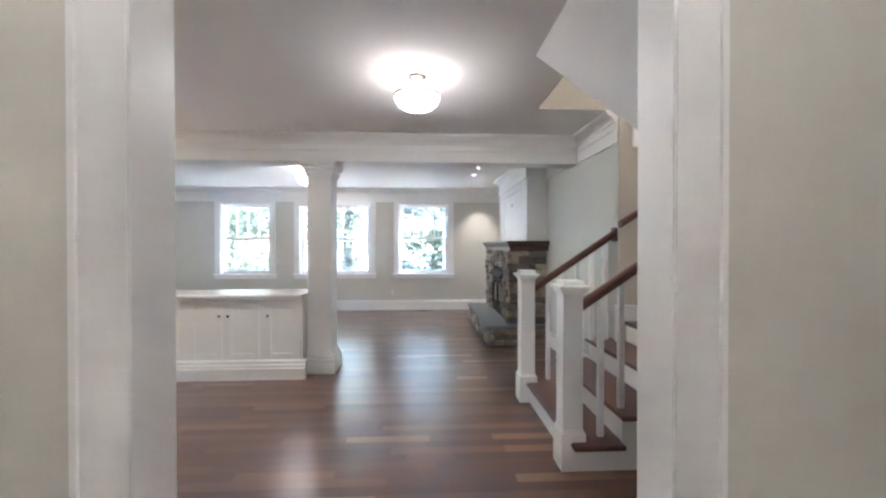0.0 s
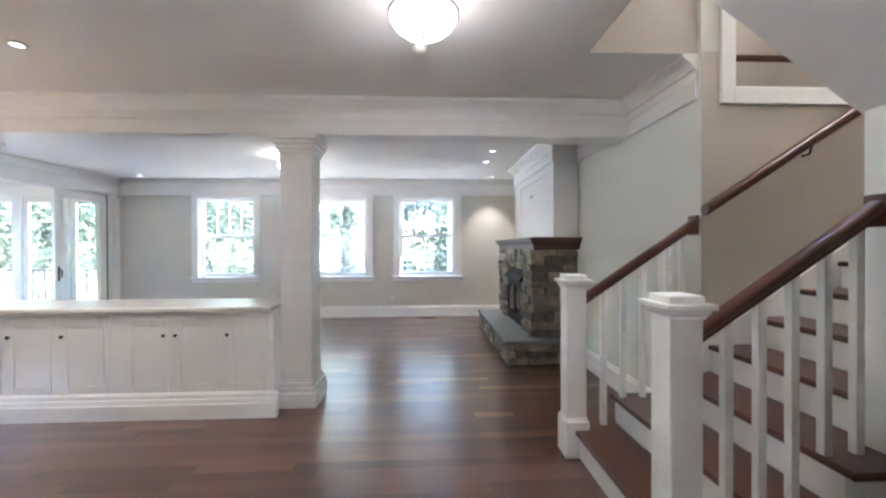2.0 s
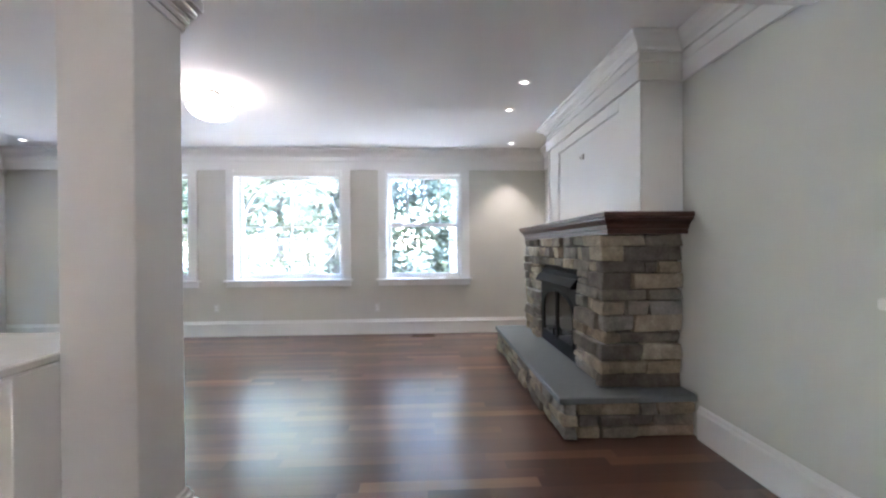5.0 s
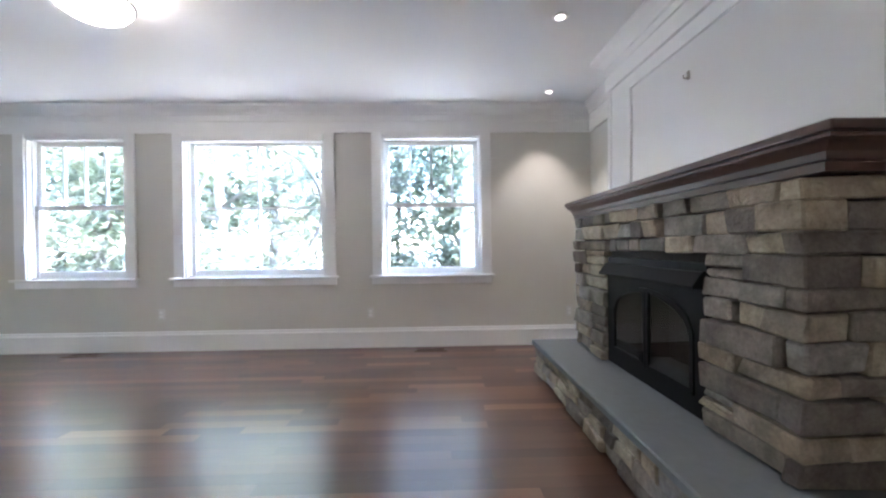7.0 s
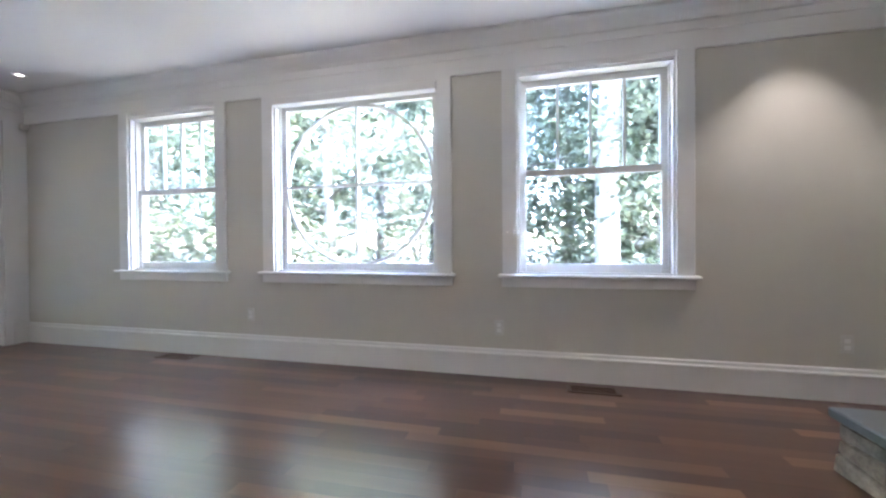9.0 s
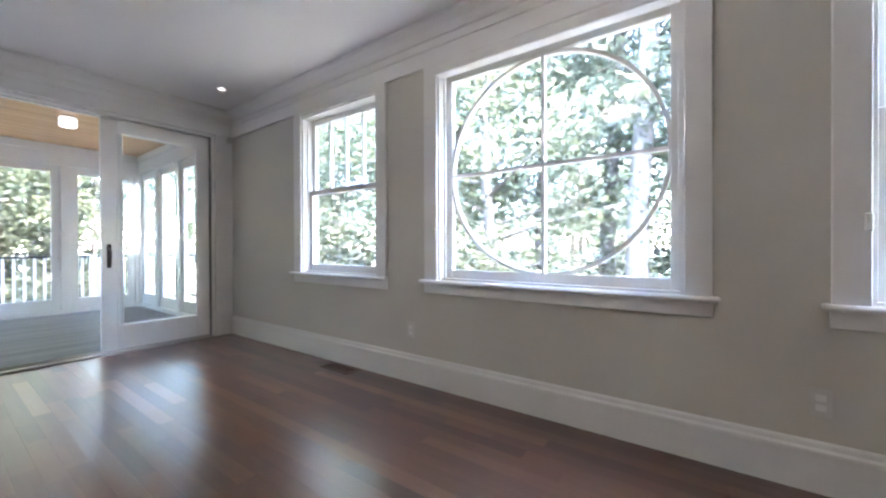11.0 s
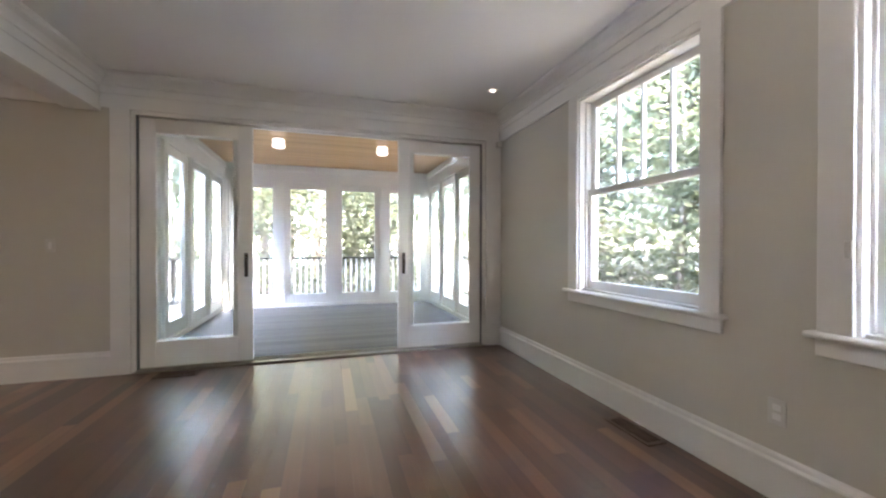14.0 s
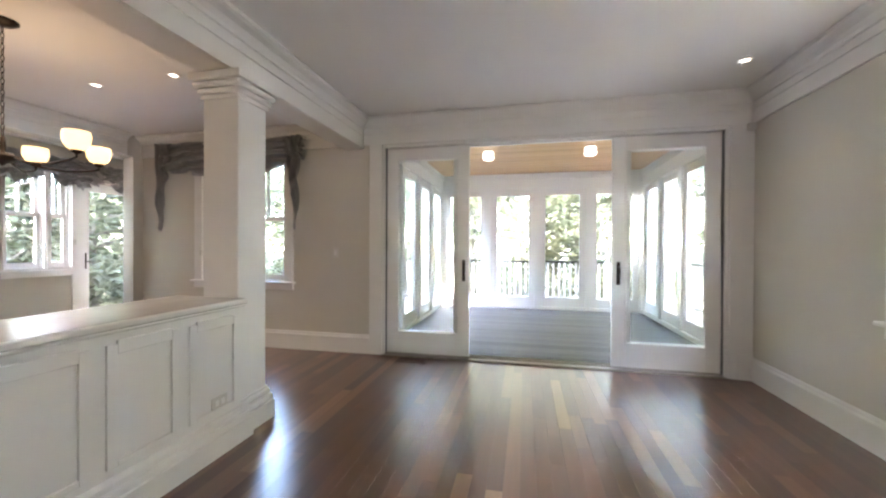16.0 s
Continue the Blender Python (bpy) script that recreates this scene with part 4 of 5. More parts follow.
SLOPE = 0.665
for y, xe in ((NY1, XR - 0.02), (NY0, 1.64)):
    hr = thing("handrail", (0.9, y, 1.05), "dark cherry handrail over square white balusters", "handrail", "stair handrails")
    z0 = 0.965
    part("rail", prism(rail_section(), (0.872, y, z0), (xe, y, z0 + (xe - 0.872) * SLOPE)), RAILWOOD, hr)
    zr = z0 + (xe - 0.872) * SLOPE + 0.03
    part("rosette", box(xe, xe + 0.02, y - 0.045, y + 0.045, zr - 0.065, zr + 0.065, 0.006), RAILWOOD, hr)
    for i in range(5):
        x = 1.03 + 0.134 * i
        step = min(3, int((x - NOSE) / RUN) + 1)
        part("baluster", box(x - 0.017, x + 0.017, y - 0.017, y + 0.017, step * RISE, z0 + (x - 0.872) * SLOPE + 0.004, 0.002), WHITE, hr)
wr = thing("wall_rail", (2.1, 3.26, 1.9), "dark cherry handrail on brackets along the stairwell wall", "handrail")
part("rail", prism(rail_section(), (1.635, 3.265, 1.56), (4.0, 3.265, 1.56 + 2.38 * 0.63)), RAILWOOD, wr)
for x in (2.35, 3.3):
    z = 1.56 + (x - 1.635) * 0.63
    part("bracket", tube([(x, 3.328, z - 0.05), (x, 3.28, z - 0.05), (x, 3.266, z)], 0.008, 8), BRONZE, wr)

# framed opening high in the stairwell wall, with the landing rail behind it
bm = box(1.78, 1.87, 3.302, 3.33, 2.295, 3.5, 0.004)
box(1.87, 2.89, 3.302, 3.33, 2.295, 2.40, 0.004, bm)
box(2.77, 2.89, 3.302, 3.33, 2.42, 3.5, 0.004, bm)
box(1.86, 1.88, 3.31, 3.45, 2.40, 3.4, 0, bm)
box(1.88, 2.77, 3.31, 3.45, 2.39, 2.41, 0, bm)
structure("trim_stair_opening", bm, WHITE, "white casing of the upper stair opening", "trim")
lr = thing("landing_rail", (2.3, 3.7, 2.3), "dark wooden landing rail behind the upper opening", "handrail")
part("rail", box(1.9, 3.3, 3.66, 3.70, 2.76, 2.80, 0.006), RAILWOOD, lr)
for x in (2.0, 3.2):
    part("post", box(x - 0.02, x + 0.02, 3.66, 3.70, 2.3, 2.76), WHITE, lr)

# ---- lamps ----


def dome(where, ceiling, r, label, finial=True):
    x, y = where
    c = thing("ceiling_light", (x, y, ceiling), label, "ceiling light", "domed ceiling lights")
    zr = ceiling - 0.15
    part("canopy", lathe([(0.001, ceiling - 0.002), (0.07, ceiling - 0.002), (0.07, ceiling - 0.012), (0.045, ceiling - 0.03), (0.018, ceiling - 0.04), (0.018, zr), (0.001, zr)], (x, y, 0), 24), NICKEL, c, "", True)
    part("bowl", lathe([(r, zr), (r * 0.97, zr - 0.02), (r * 0.86, zr - 0.05), (r * 0.64, zr - 0.078), (r * 0.36, zr - 0.094), (0.012, zr - 0.10)], (x, y, 0), 36), LIT_BOWL, c, "lit white opal glass bowl", True)
    ring = lathe([(r, zr - 0.008), (r + 0.008, zr - 0.008), (r + 0.008, zr + 0.008), (r, zr + 0.008), (r - 0.004, zr + 0.004)], (x, y, 0), 36)
    part("rim", ring, NICKEL, c, "", True)
    if finial:
        part("finial", lathe([(0.008, zr - 0.098), (0.014, zr - 0.105), (0.009, zr - 0.118), (0.002, zr - 0.122)], (x, y, 0), 12), NICKEL, c, "", True)
    for a in (0, 120, 240):
        ca, sa = math.cos(radians(a)), math.sin(radians(a))
        part("arm", tube([(x + 0.02 * ca, y + 0.02 * sa, ceiling - 0.06), (x + r * ca, y + r * sa, zr + 0.006)], 0.004, 6), NICKEL, c)
    return c


dome((-0.15, 2.76), ZC, 0.165, "semi-flush ceiling light with a lit opal glass bowl")
dome((-2.03, 6.33), ZL, 0.19, "wide semi-flush ceiling light with a lit opal bowl", False)
lamp("foyer_lamp", (-0.15, 2.76, ZC - 0.09), FOYER_W, 0.04)
lamp("living_lamp", (-2.03, 6.33, ZL - 0.09), LIVING_W, 0.04)
# unseen dome and lamp, added behind the start to brighten hall and foyer
dome((-0.2, -0.9), 2.6, 0.165, "semi-flush ceiling light with a lit opal glass bowl")
lamp("hall_fill", (-0.2, -0.9, 2.475), HALL_W)
# unseen lamps, added to lift the dark stairwell and upper landing
lamp("stairwell_fill", (3.0, 2.9, 4.9), STAIR_W, 0.15)
lamp("landing_fill", (2.6, 4.0, 3.7), STAIR_W * 0.10, 0.1)

CANS = [(0.76, 6.05, ZL), (0.77, 6.70, ZL), (1.08, 7.95, ZL), (-5.28, 7.92, ZL), (-2.68, 3.39, ZC), (-4.55, 2.57, ZC), (-4.53, 3.42, ZC)]
for x, y, z in CANS:
    c = thing("recessed_light", (x, y, z), "round recessed ceiling spotlight with a white trim", "recessed light", "recessed ceiling lights")
    part("trim_ring", lathe([(0.031, z - 0.001), (0.052, z - 0.001), (0.052, z - 0.005), (0.042, z - 0.008), (0.031, z - 0.006)], (x, y, 0), 24), WHITE, c, "", True)
    part("lamp_face", lathe([(0.001, z - 0.0015), (0.031, z - 0.0015), (0.031, z - 0.007), (0.022, z - 0.010), (0.001, z - 0.011)], (x, y, 0), 20), LIT_CAN, c, "glowing lamp face")
for x, y, z in CANS:
    spot("can_spot", (x, y, z - 0.05), CAN_W * (0.1 if x < -5 else 0.3 if 0 < x < 1 else 1))

sm = thing("smoke_detector", (-0.18, 3.30, ZC), "small round white smoke detector on the ceiling", "smoke detector")
part("base", lathe([(0.001, ZC - 0.001), (0.055, ZC - 0.001), (0.055, ZC - 0.018), (0.001, ZC - 0.018)], (-0.18, 3.30, 0), 24), PLASTIC, sm, "", True)
part("cover", lathe([(0.048, ZC - 0.018), (0.046, ZC - 0.038), (0.034, ZC - 0.052), (0.002, ZC - 0.056)], (-0.18, 3.30, 0), 24), PLASTIC, sm, "", True)

# chandelier over the dining place
cx, cy, cz = -3.68, 3.05, 1.78
ch = thing("chandelier", (cx, cy, ZC), "bronze chandelier with six lit amber glass shades", "chandelier")
part("canopy", lathe([(0.001, ZC - 0.001), (0.075, ZC - 0.001), (0.075, ZC - 0.012), (0.05, ZC - 0.03), (0.012, ZC - 0.036), (0.001, ZC - 0.036)], (cx, cy, 0), 24), BRONZE, ch, "", True)
z = ZC - 0.04
n = 0
bm = bmesh.new()
while z > cz + 0.12:
    off = 0.008
    pts = [(cx + (off * math.cos(a) if n % 2 else 0), cy + (0 if n % 2 else off * math.cos(a)), z - 0.02 + 0.022 * math.sin(a)) for a in [2 * math.pi * i / 10 for i in range(11)]]
    tube(pts, 0.0028, 5, bm)
    z -= 0.036
    n += 1
part("chain", bm, BRONZE, ch)
part("hub", lathe([(0.003, cz + 0.13), (0.012, cz + 0.12), (0.016, cz + 0.06), (0.012, cz + 0.03), (0.07, cz + 0.01), (0.085, cz - 0.005), (0.05, cz - 0.03), (0.015, cz - 0.045), (0.003, cz - 0.06)], (cx, cy, 0), 20), BRONZE, ch, "", True)
for i in range(6):
    a = radians(42 + 60 * i)
    ca, sa = math.cos(a), math.sin(a)
    R = 0.47

    def at_(r, z):
        return (cx + r * ca, cy + r * sa, z)

    part("arm", tube([at_(0.05, cz), at_(0.16, cz - 0.035), at_(0.30, cz - 0.045), at_(0.42, cz - 0.02), at_(R, cz + 0.0), at_(R, cz + 0.03)], 0.007, 8), BRONZE, ch)
    x, y, _ = at_(R, 0)
    part("cup", lathe([(0.004, cz + 0.015), (0.03, cz + 0.03), (0.032, cz + 0.042), (0.004, cz + 0.042)], (x, y, 0), 14), BRONZE, ch, "", True)
    part("shade", lathe([(0.022, cz + 0.042), (0.048, cz + 0.055), (0.066, cz + 0.085), (0.072, cz + 0.125), (0.068, cz + 0.16), (0.064, cz + 0.16), (0.067, cz + 0.125), (0.055, cz + 0.08), (0.01, cz + 0.055)], (x, y, 0), 24), LIT_AMBER, ch, "lit amber alabaster glass shade", True)
lamp("chandelier_lamp", (cx, cy, cz + 0.25), CHAND_W, 0.25, (1.0, 0.78, 0.52))

# ---- valances ----


def valance(axis, at, a, b, zt, drop, tails, swags, out=1, label="gathered grey flowered fabric valance with hanging tails"):
    """Swags of cloth hung from a board; folds follow the swag's curve."""
    mid_ = (a + b) / 2
    th = thing("valance", (at, mid_, zt) if axis == "x" else (mid_, at, zt), label, "valance", "window valances")

    def V(al, d, z):
        return (at + out * d, al, z) if axis == "x" else (al, at + out * d, z)

    def cloth(name, fn, nu, nv):
        bm = bmesh.new()
        g = [[bm.verts.new(V(*fn(i / nu, j / nv))) for j in range(nv + 1)] for i in range(nu + 1)]
        for i in range(nu):
            for j in range(nv):
                bm.faces.new((g[i][j], g[i + 1][j], g[i + 1][j + 1], g[i][j + 1]))
        geom = bmesh.ops.solidify(bm, geom=bm.faces[:], thickness=0.004)
        part(name, bm, FABRIC, th, "", True)

    w = (b - a) / swags
    for s in range(swags):
        s0 = a + w * s

        def swag(u, v, s0=s0):
            sag = 1 - (2 * u - 1) ** 2
            ragged = 0.03 * math.sin(u * 19) + 0.02 * math.sin(u * 43 + 1)
            zz = zt - v * (drop * (0.62 + 0.38 * sag) + ragged * v)
            gather = v * (1.3 + 1.6 * sag) * 9 + 2.2 * math.sin(u * 6)
            fold = 0.030 * math.sin(gather) * (0.4 + v) + 0.016 * math.sin(gather * 2.3 + u * 14) + 0.010 * math.sin(u * 31 + v * 5)
            return s0 + w * u, 0.085 + fold + 0.035 * sag * v, zz

        cloth("swag", swag, 64, 40)
    if tails:
        for e, sg in ((a, 1), (b, -1)):
            def tail(u, v, e=e, sg=sg):
                length = tails * (1 - 0.62 * u + 0.09 * math.sin(u * 15))
                across = 0.01 + 0.06 * v + 0.22 * u * (1 - 0.70 * v) + 0.018 * math.sin(v * 15 + u * 3)
                return e + sg * across, 0.11 + 0.036 * math.sin(u * 19 + v * 2) + 0.016 * math.sin(v * 13 + u * 7), zt - v * length
            cloth("tail", tail, 40, 36)
    part("mounting_board", box(*sorted((V(a, 0, 0)[0], V(b, 0.07, 0)[0])), *sorted((V(a, 0, 0)[1], V(b, 0.07, 0)[1])), zt - 0.02, zt + 0.004), WHITE, th)


valance("x", XD + 0.028, 1.70, 3.76, 2.50, 0.44, 1.06, 1, 1)
valance("y", 0.43, -6.75, -4.75, 2.34, 0.36, 0, 3, 1, "gathered grey flowered fabric valance in three swags")

# ---- outlets, switches, vents ----


def outlet(where, normal, label="ivory duplex outlet plate on the wall", category="outlet", switch=False, sideways=False):
    x, y, z = where
    o = thing("light_switch" if switch else "wall_outlet", where, label, category, "switch plates" if switch else "wall outlets")
    nx, ny = normal

    def b(du, dz, d0, d1, dc=0.0, mat=PLASTIC, nm="plate", bev=0.002):
        if nx:
            lo, hi = sorted((x + nx * d0, x + nx * d1))
            bm = box(lo, hi, y - du, y + du, z + dc - dz, z + dc + dz, bev)
        else:
            lo, hi = sorted((y + ny * d0, y + ny * d1))
            bm = box(x - du, x + du, lo, hi, z + dc - dz, z + dc + dz, bev)
        part(nm, bm, mat, o)

    if sideways:
        b(0.058, 0.036, 0, 0.006)
        for du in (-0.021, 0.021):
            part("socket", box(x + du - 0.014, x + du + 0.014, y + 0.006, y + 0.009, z - 0.017, z + 0.017, 0.002), WHITE, o)
        return
    b(0.036, 0.058, 0, 0.006)
    if switch:
        b(0.012, 0.03, 0.006, 0.011, 0, WHITE, "rocker")
    else:
        b(0.017, 0.014, 0.006, 0.009, 0.021, WHITE, "socket")
        b(0.017, 0.014, 0.006, 0.009, -0.021, WHITE, "socket")


for x, z in ((-0.82, 0.38), (-3.09, 0.40), (1.40, 0.37)):
    outlet((x, YW - 0.001, z), (0, -1))
outlet((XD + 0.001, 4.12, 1.15), (1, 0), "ivory switch plate on the wall", "switch", True)
outlet((XR - 0.001, 3.63, 1.32), (-1, 0), "white switch plate on the wall", "switch", True)
outlet((XR - 0.001, 3.63, 1.12), (-1, 0), "white switch plate on the wall", "switch", True)
outlet((-3.85, CY1 + 0.001, 0.295), (0, 1), "white outlet plate lying sideways on the cabinet back", sideways=True)


def vent(x0, x1, y0, y1):
    v = thing("floor_vent", ((x0 + x1) / 2, (y0 + y1) / 2, 0), "slotted wooden floor register flush in the boards", "floor vent", "floor vents")
    bm = box(x0, x1, y0, y0 + 0.022, 0.0, 0.008, 0.002)
    box(x0, x1, y1 - 0.022, y1, 0.0, 0.008, 0.002, bm)
    box(x0, x0 + 0.03, y0 + 0.022, y1 - 0.022, 0.0, 0.008, 0.002, bm)
    box(x1 - 0.03, x1, y0 + 0.022, y1 - 0.022, 0.0, 0.008, 0.002, bm)
    part("frame", bm, VENTWOOD, v)
    # near-black sheet standing in for the shade of the duct below
    part("well", box(x0 + 0.03, x1 - 0.03, y0 + 0.022, y1 - 0.022, 0.0005, 0.002), SOOT_AND_SHADE, v)
    along = x1 - x0 > y1 - y0
    for i in range(1, 7):
        if along:
            p = y0 + 0.022 + (y1 - y0 - 0.044) * i / 7
            part("slat", box(x0 + 0.03, x1 - 0.03, p - 0.003, p + 0.003, 0.0015, 0.007), VENTWOOD, v)
        else:
            p = x0 + 0.03 + (x1 - x0 - 0.06) * i / 7
            part("slat", box(p - 0.003, p + 0.003, y0 + 0.022, y1 - 0.022, 0.0015, 0.007), VENTWOOD, v)


vent(-3.99, -3.62, 8.14, 8.28)
vent(-0.33, 0.02, 8.10, 8.24)
vent(-5.90, -5.75, 4.93, 5.26)
al = thing("alarm_sensor", (XD + 0.05, 8.28, 2.34), "small white sensor box high in the room corner", "sensor")
part("housing", box(XD + 0.026, XD + 0.075, 8.26, 8.325, 2.30, 2.365, 0.006), PLASTIC, al)

# ---- porch ----
PX, PY0, PY1, PZ = -9.6, 4.60, 8.40, 2.68
XW = XD - 0.16


def glazed_wall(name, axis, at, a, b, n, out):
    """A porch wall: posts, full-height glazed panels, frieze and kick board."""
    g = thing(name, ((a + b) / 2, at, 0) if axis == "y" else (at, (a + b) / 2, 0), "white porch wall of tall glazed panels", "glazed wall", "", "structure")

    def B(a0, a1, d0, d1, z0, z1, bev=0.0, bm=None):
        lo, hi = sorted((at + out * d0, at + out * d1))
        return box(a0, a1, lo, hi, z0, z1, bev, bm) if axis == "y" else box(lo, hi, a0, a1, z0, z1, bev, bm)

    part("frieze", B(a, b, 0, 0.12, 2.36, 2.95), WHITE, g)
    part("kick_board", B(a, b, 0, 0.12, -0.3, 0.06), WHITE, g)
    part("crown", B(a, b, -0.03, 0, 2.56, 2.679, 0.01), WHITE, g)
    w = (b - a) / n
    for i in range(n + 1):
        x = a + w * i
        part("post", B(max(a, x - 0.055), min(b, x + 0.055), -0.01, 0.12, 0.06, 2.36, 0.003), WHITE, g)
    for i in range(n):
        x0, x1 = a + w * i + 0.055, a + w * (i + 1) - 0.055
        bm = B(x0, x0 + 0.10, 0.03, 0.075, 0.06, 2.36, 0.003)
        B(x1 - 0.10, x1, 0.03, 0.075, 0.06, 2.36, 0.003, bm)
        B(x0 + 0.10, x1 - 0.10, 0.03, 0.075, 2.245, 2.36, 0.003, bm)
        B(x0 + 0.10, x1 - 0.10, 0.03, 0.075, 0.06, 0.235, 0.003, bm)
        p = part("glazed_panel", bm, WHITE, g)
        part("pane", B(x0 + 0.095, x1 - 0.095, 0.05, 0.056, 0.23, 2.25), GLASS, p).visible_shadow = False


glazed_wall("window_wall_porch_west", "x", PX, PY0, PY1, 4, -1)
glazed_wall("window_wall_porch_south", "y", PY0, PX, XW, 4, -1)
glazed_wall("window_wall_porch_north", "y", PY1, PX, XW, 4, 1)
bm = bmesh.new()
y = PY0
i = 0
w = 0.085
x = PX
while x < XW - 0.001:
    x1 = min(x + w, XW)
    box(x + 0.0015, x1 - 0.0015, PY0, PY1, PZ - 0.001, PZ + 0.03, 0.002, bm)
    x = x1
box(PX - 0.2, XW, PY0 - 0.2, PY1 + 0.2, PZ + 0.03, PZ + 0.2, 0, bm)
structure("ceiling_porch", bm, PINE, "varnished pine tongue-and-groove porch ceiling", "ceiling")
structure("roof_porch", box(PX - 0.45, XW, PY0 - 0.45, PY1 + 0.45, PZ + 0.27, PZ + 0.4), WHITE, "porch roof slab", "roof")
for y in (5.72, 7.18):
    pl = thing("porch_light", (-7.69, y, PZ), "small lit drum ceiling light on the porch", "ceiling light", "porch ceiling lights")
    part("canopy", lathe([(0.001, PZ - 0.002), (0.075, PZ - 0.002), (0.075, PZ - 0.02), (0.001, PZ - 0.02)], (-7.69, y, 0), 24), NICKEL, pl, "", True)
    part("shade", lathe([(0.07, PZ - 0.02), (0.085, PZ - 0.035), (0.085, PZ - 0.12), (0.07, PZ - 0.135), (0.002, PZ - 0.135)], (-7.69, y, 0), 28), LIT_DRUM, pl, "lit opal glass drum", True)
    part("band", lathe([(0.086, PZ - 0.07), (0.089, PZ - 0.07), (0.089, PZ - 0.085), (0.086, PZ - 0.085)], (-7.69, y, 0), 28), NICKEL, pl, "", True)

# deck and railing round the porch
DX0, DY0, DY1 = -11.2, 3.2, 9.75
bm = bmesh.new()
x = DX0
while x < XD - 0.2:
    if x + 0.14 < PX - 0.13:
        box(x + 0.003, x + 0.137, DY0, DY1, -0.10, -0.07, 0, bm)
    else:
        box(x + 0.003, x + 0.137, DY0, PY0 - 0.13, -0.10, -0.07, 0, bm)
        box(x + 0.003, x + 0.137, PY1 + 0.13, DY1, -0.10, -0.07, 0, bm)
    x += 0.14
structure("deck", bm, DECK, "weathered grey deck boards round the porch", "deck")


def railing(a, b):
    a, b = Vector(a), Vector(b)
    r = thing("deck_railing", a, "white deck railing with a dark top rail", "railing", "deck railings")
    n = max(1, round((b - a).length / 1.8))
    d_ = (b - a) / n
    for i in range(n + 1):
        p = a + d_ * i
        part("post", box(p.x - 0.05, p.x + 0.05, p.y - 0.05, p.y + 0.05, -0.07, 0.90, 0.004), WHITE, r)
    x0, x1, y0, y1 = min(a.x, b.x), max(a.x, b.x), min(a.y, b.y), max(a.y, b.y)
    part("top_rail", box(x0 - 0.045, x1 + 0.045, y0 - 0.045, y1 + 0.045, 0.86, 0.90, 0.006), BLACK, r, "dark top rail")
    part("bottom_rail", box(x0 - 0.02, x1 + 0.02, y0 - 0.02, y1 + 0.02, 0.02, 0.06), WHITE, r)
    m_ = int((b - a).length / 0.125)
    first = None
    for i in range(1, m_):
        p = a + (b - a) * i / m_
        if first is None:
            first = part("baluster", box(-0.017, 0.017, -0.017, 0.017, 0.06, 0.86), WHITE, r)
            first.location = (p.x, p.y, 0)
        else:
            o = new("baluster", first.data)
            adopt(o, r)
            o.location = (p.x, p.y, 0)


railing((DX0 + 0.06, DY0 + 0.06, 0), (DX0 + 0.06, DY1 - 0.06, 0))
railing((DX0 + 0.06, DY1 - 0.06, 0), (XD - 0.3, DY1 - 0.06, 0))
railing((DX0 + 0.06, DY0 + 0.06, 0), (XD - 0.3, DY0 + 0.06, 0))
structure("floor_porch", box(PX - 0.12, XW + 0.02, PY0 - 0.12, PY1 + 0.12, -0.06, -0.032), DECK, "grey stained porch floor boards", "floor")
porch_floor = bpy.data.objects["floor_porch"]
x = PX - 0.12
while x < XW - 0.07:
    part("board", box(x + 0.002, x + 0.088, PY0 - 0.12, PY1 + 0.12, -0.03, 0.0), DECK, porch_floor)
    x += 0.09
part("board", box(x + 0.002, XW + 0.02, PY0 - 0.12, PY1 + 0.12, -0.03, 0.0), DECK, porch_floor)
structure("foundation", box(-9.7, 5.1, 0.2, 8.6, -1.3, -0.31), MORTAR, "dark foundation under the house", "foundation")

# ---- the woods outside ----
gz = -1.3
bm = bmesh.new()
N = 40
grid = [[bm.verts.new((-260 + 520 * i / N, -260 + 520 * j / N, gz)) for j in range(N + 1)] for i in range(N + 1)]
for i in range(N):
    for j in range(N):
        bm.faces.new((grid[i][j], grid[i + 1][j], grid[i + 1][j + 1], grid[i][j + 1]))
structure("ground", bm, GROUND, "leafy woodland ground", "ground")

gen = np.random.default_rng(5)


def leaf_mesh(name, centres, spread, per, size, flat, material):
    """Many single leaves, each a bent pair of triangles, in clumps round the centres."""
    c = np.repeat(np.asarray(centres), per, axis=0)
    n = len(c)
    p = c + gen.normal(0, 1, (n, 3)) * np.asarray(spread)
    u = gen.normal(0, 1, (n, 3))
    u[:, 2] *= 0.5
    u /= np.linalg.norm(u, axis=1, keepdims=True)
    up = gen.normal(0, 0.6, (n, 3)) + np.array([0, 0, flat])
    v = np.cross(u, up)
    v /= np.linalg.norm(v, axis=1, keepdims=True) + 1e-9
    s = (gen.uniform(0.6, 1.3, (n, 1)) * size)
    verts = np.stack([p - u * s, p + v * s * 0.5, p + u * s, p - v * s * 0.5], 1).reshape(-1, 3)
    i = np.arange(n) * 4
    faces = np.stack([i, i + 1, i + 2, i + 3], 1)
    me = bpy.data.meshes.new(name)
    me.from_pydata(verts.tolist(), [], faces.tolist())
    me.materials.append(material)
    return me


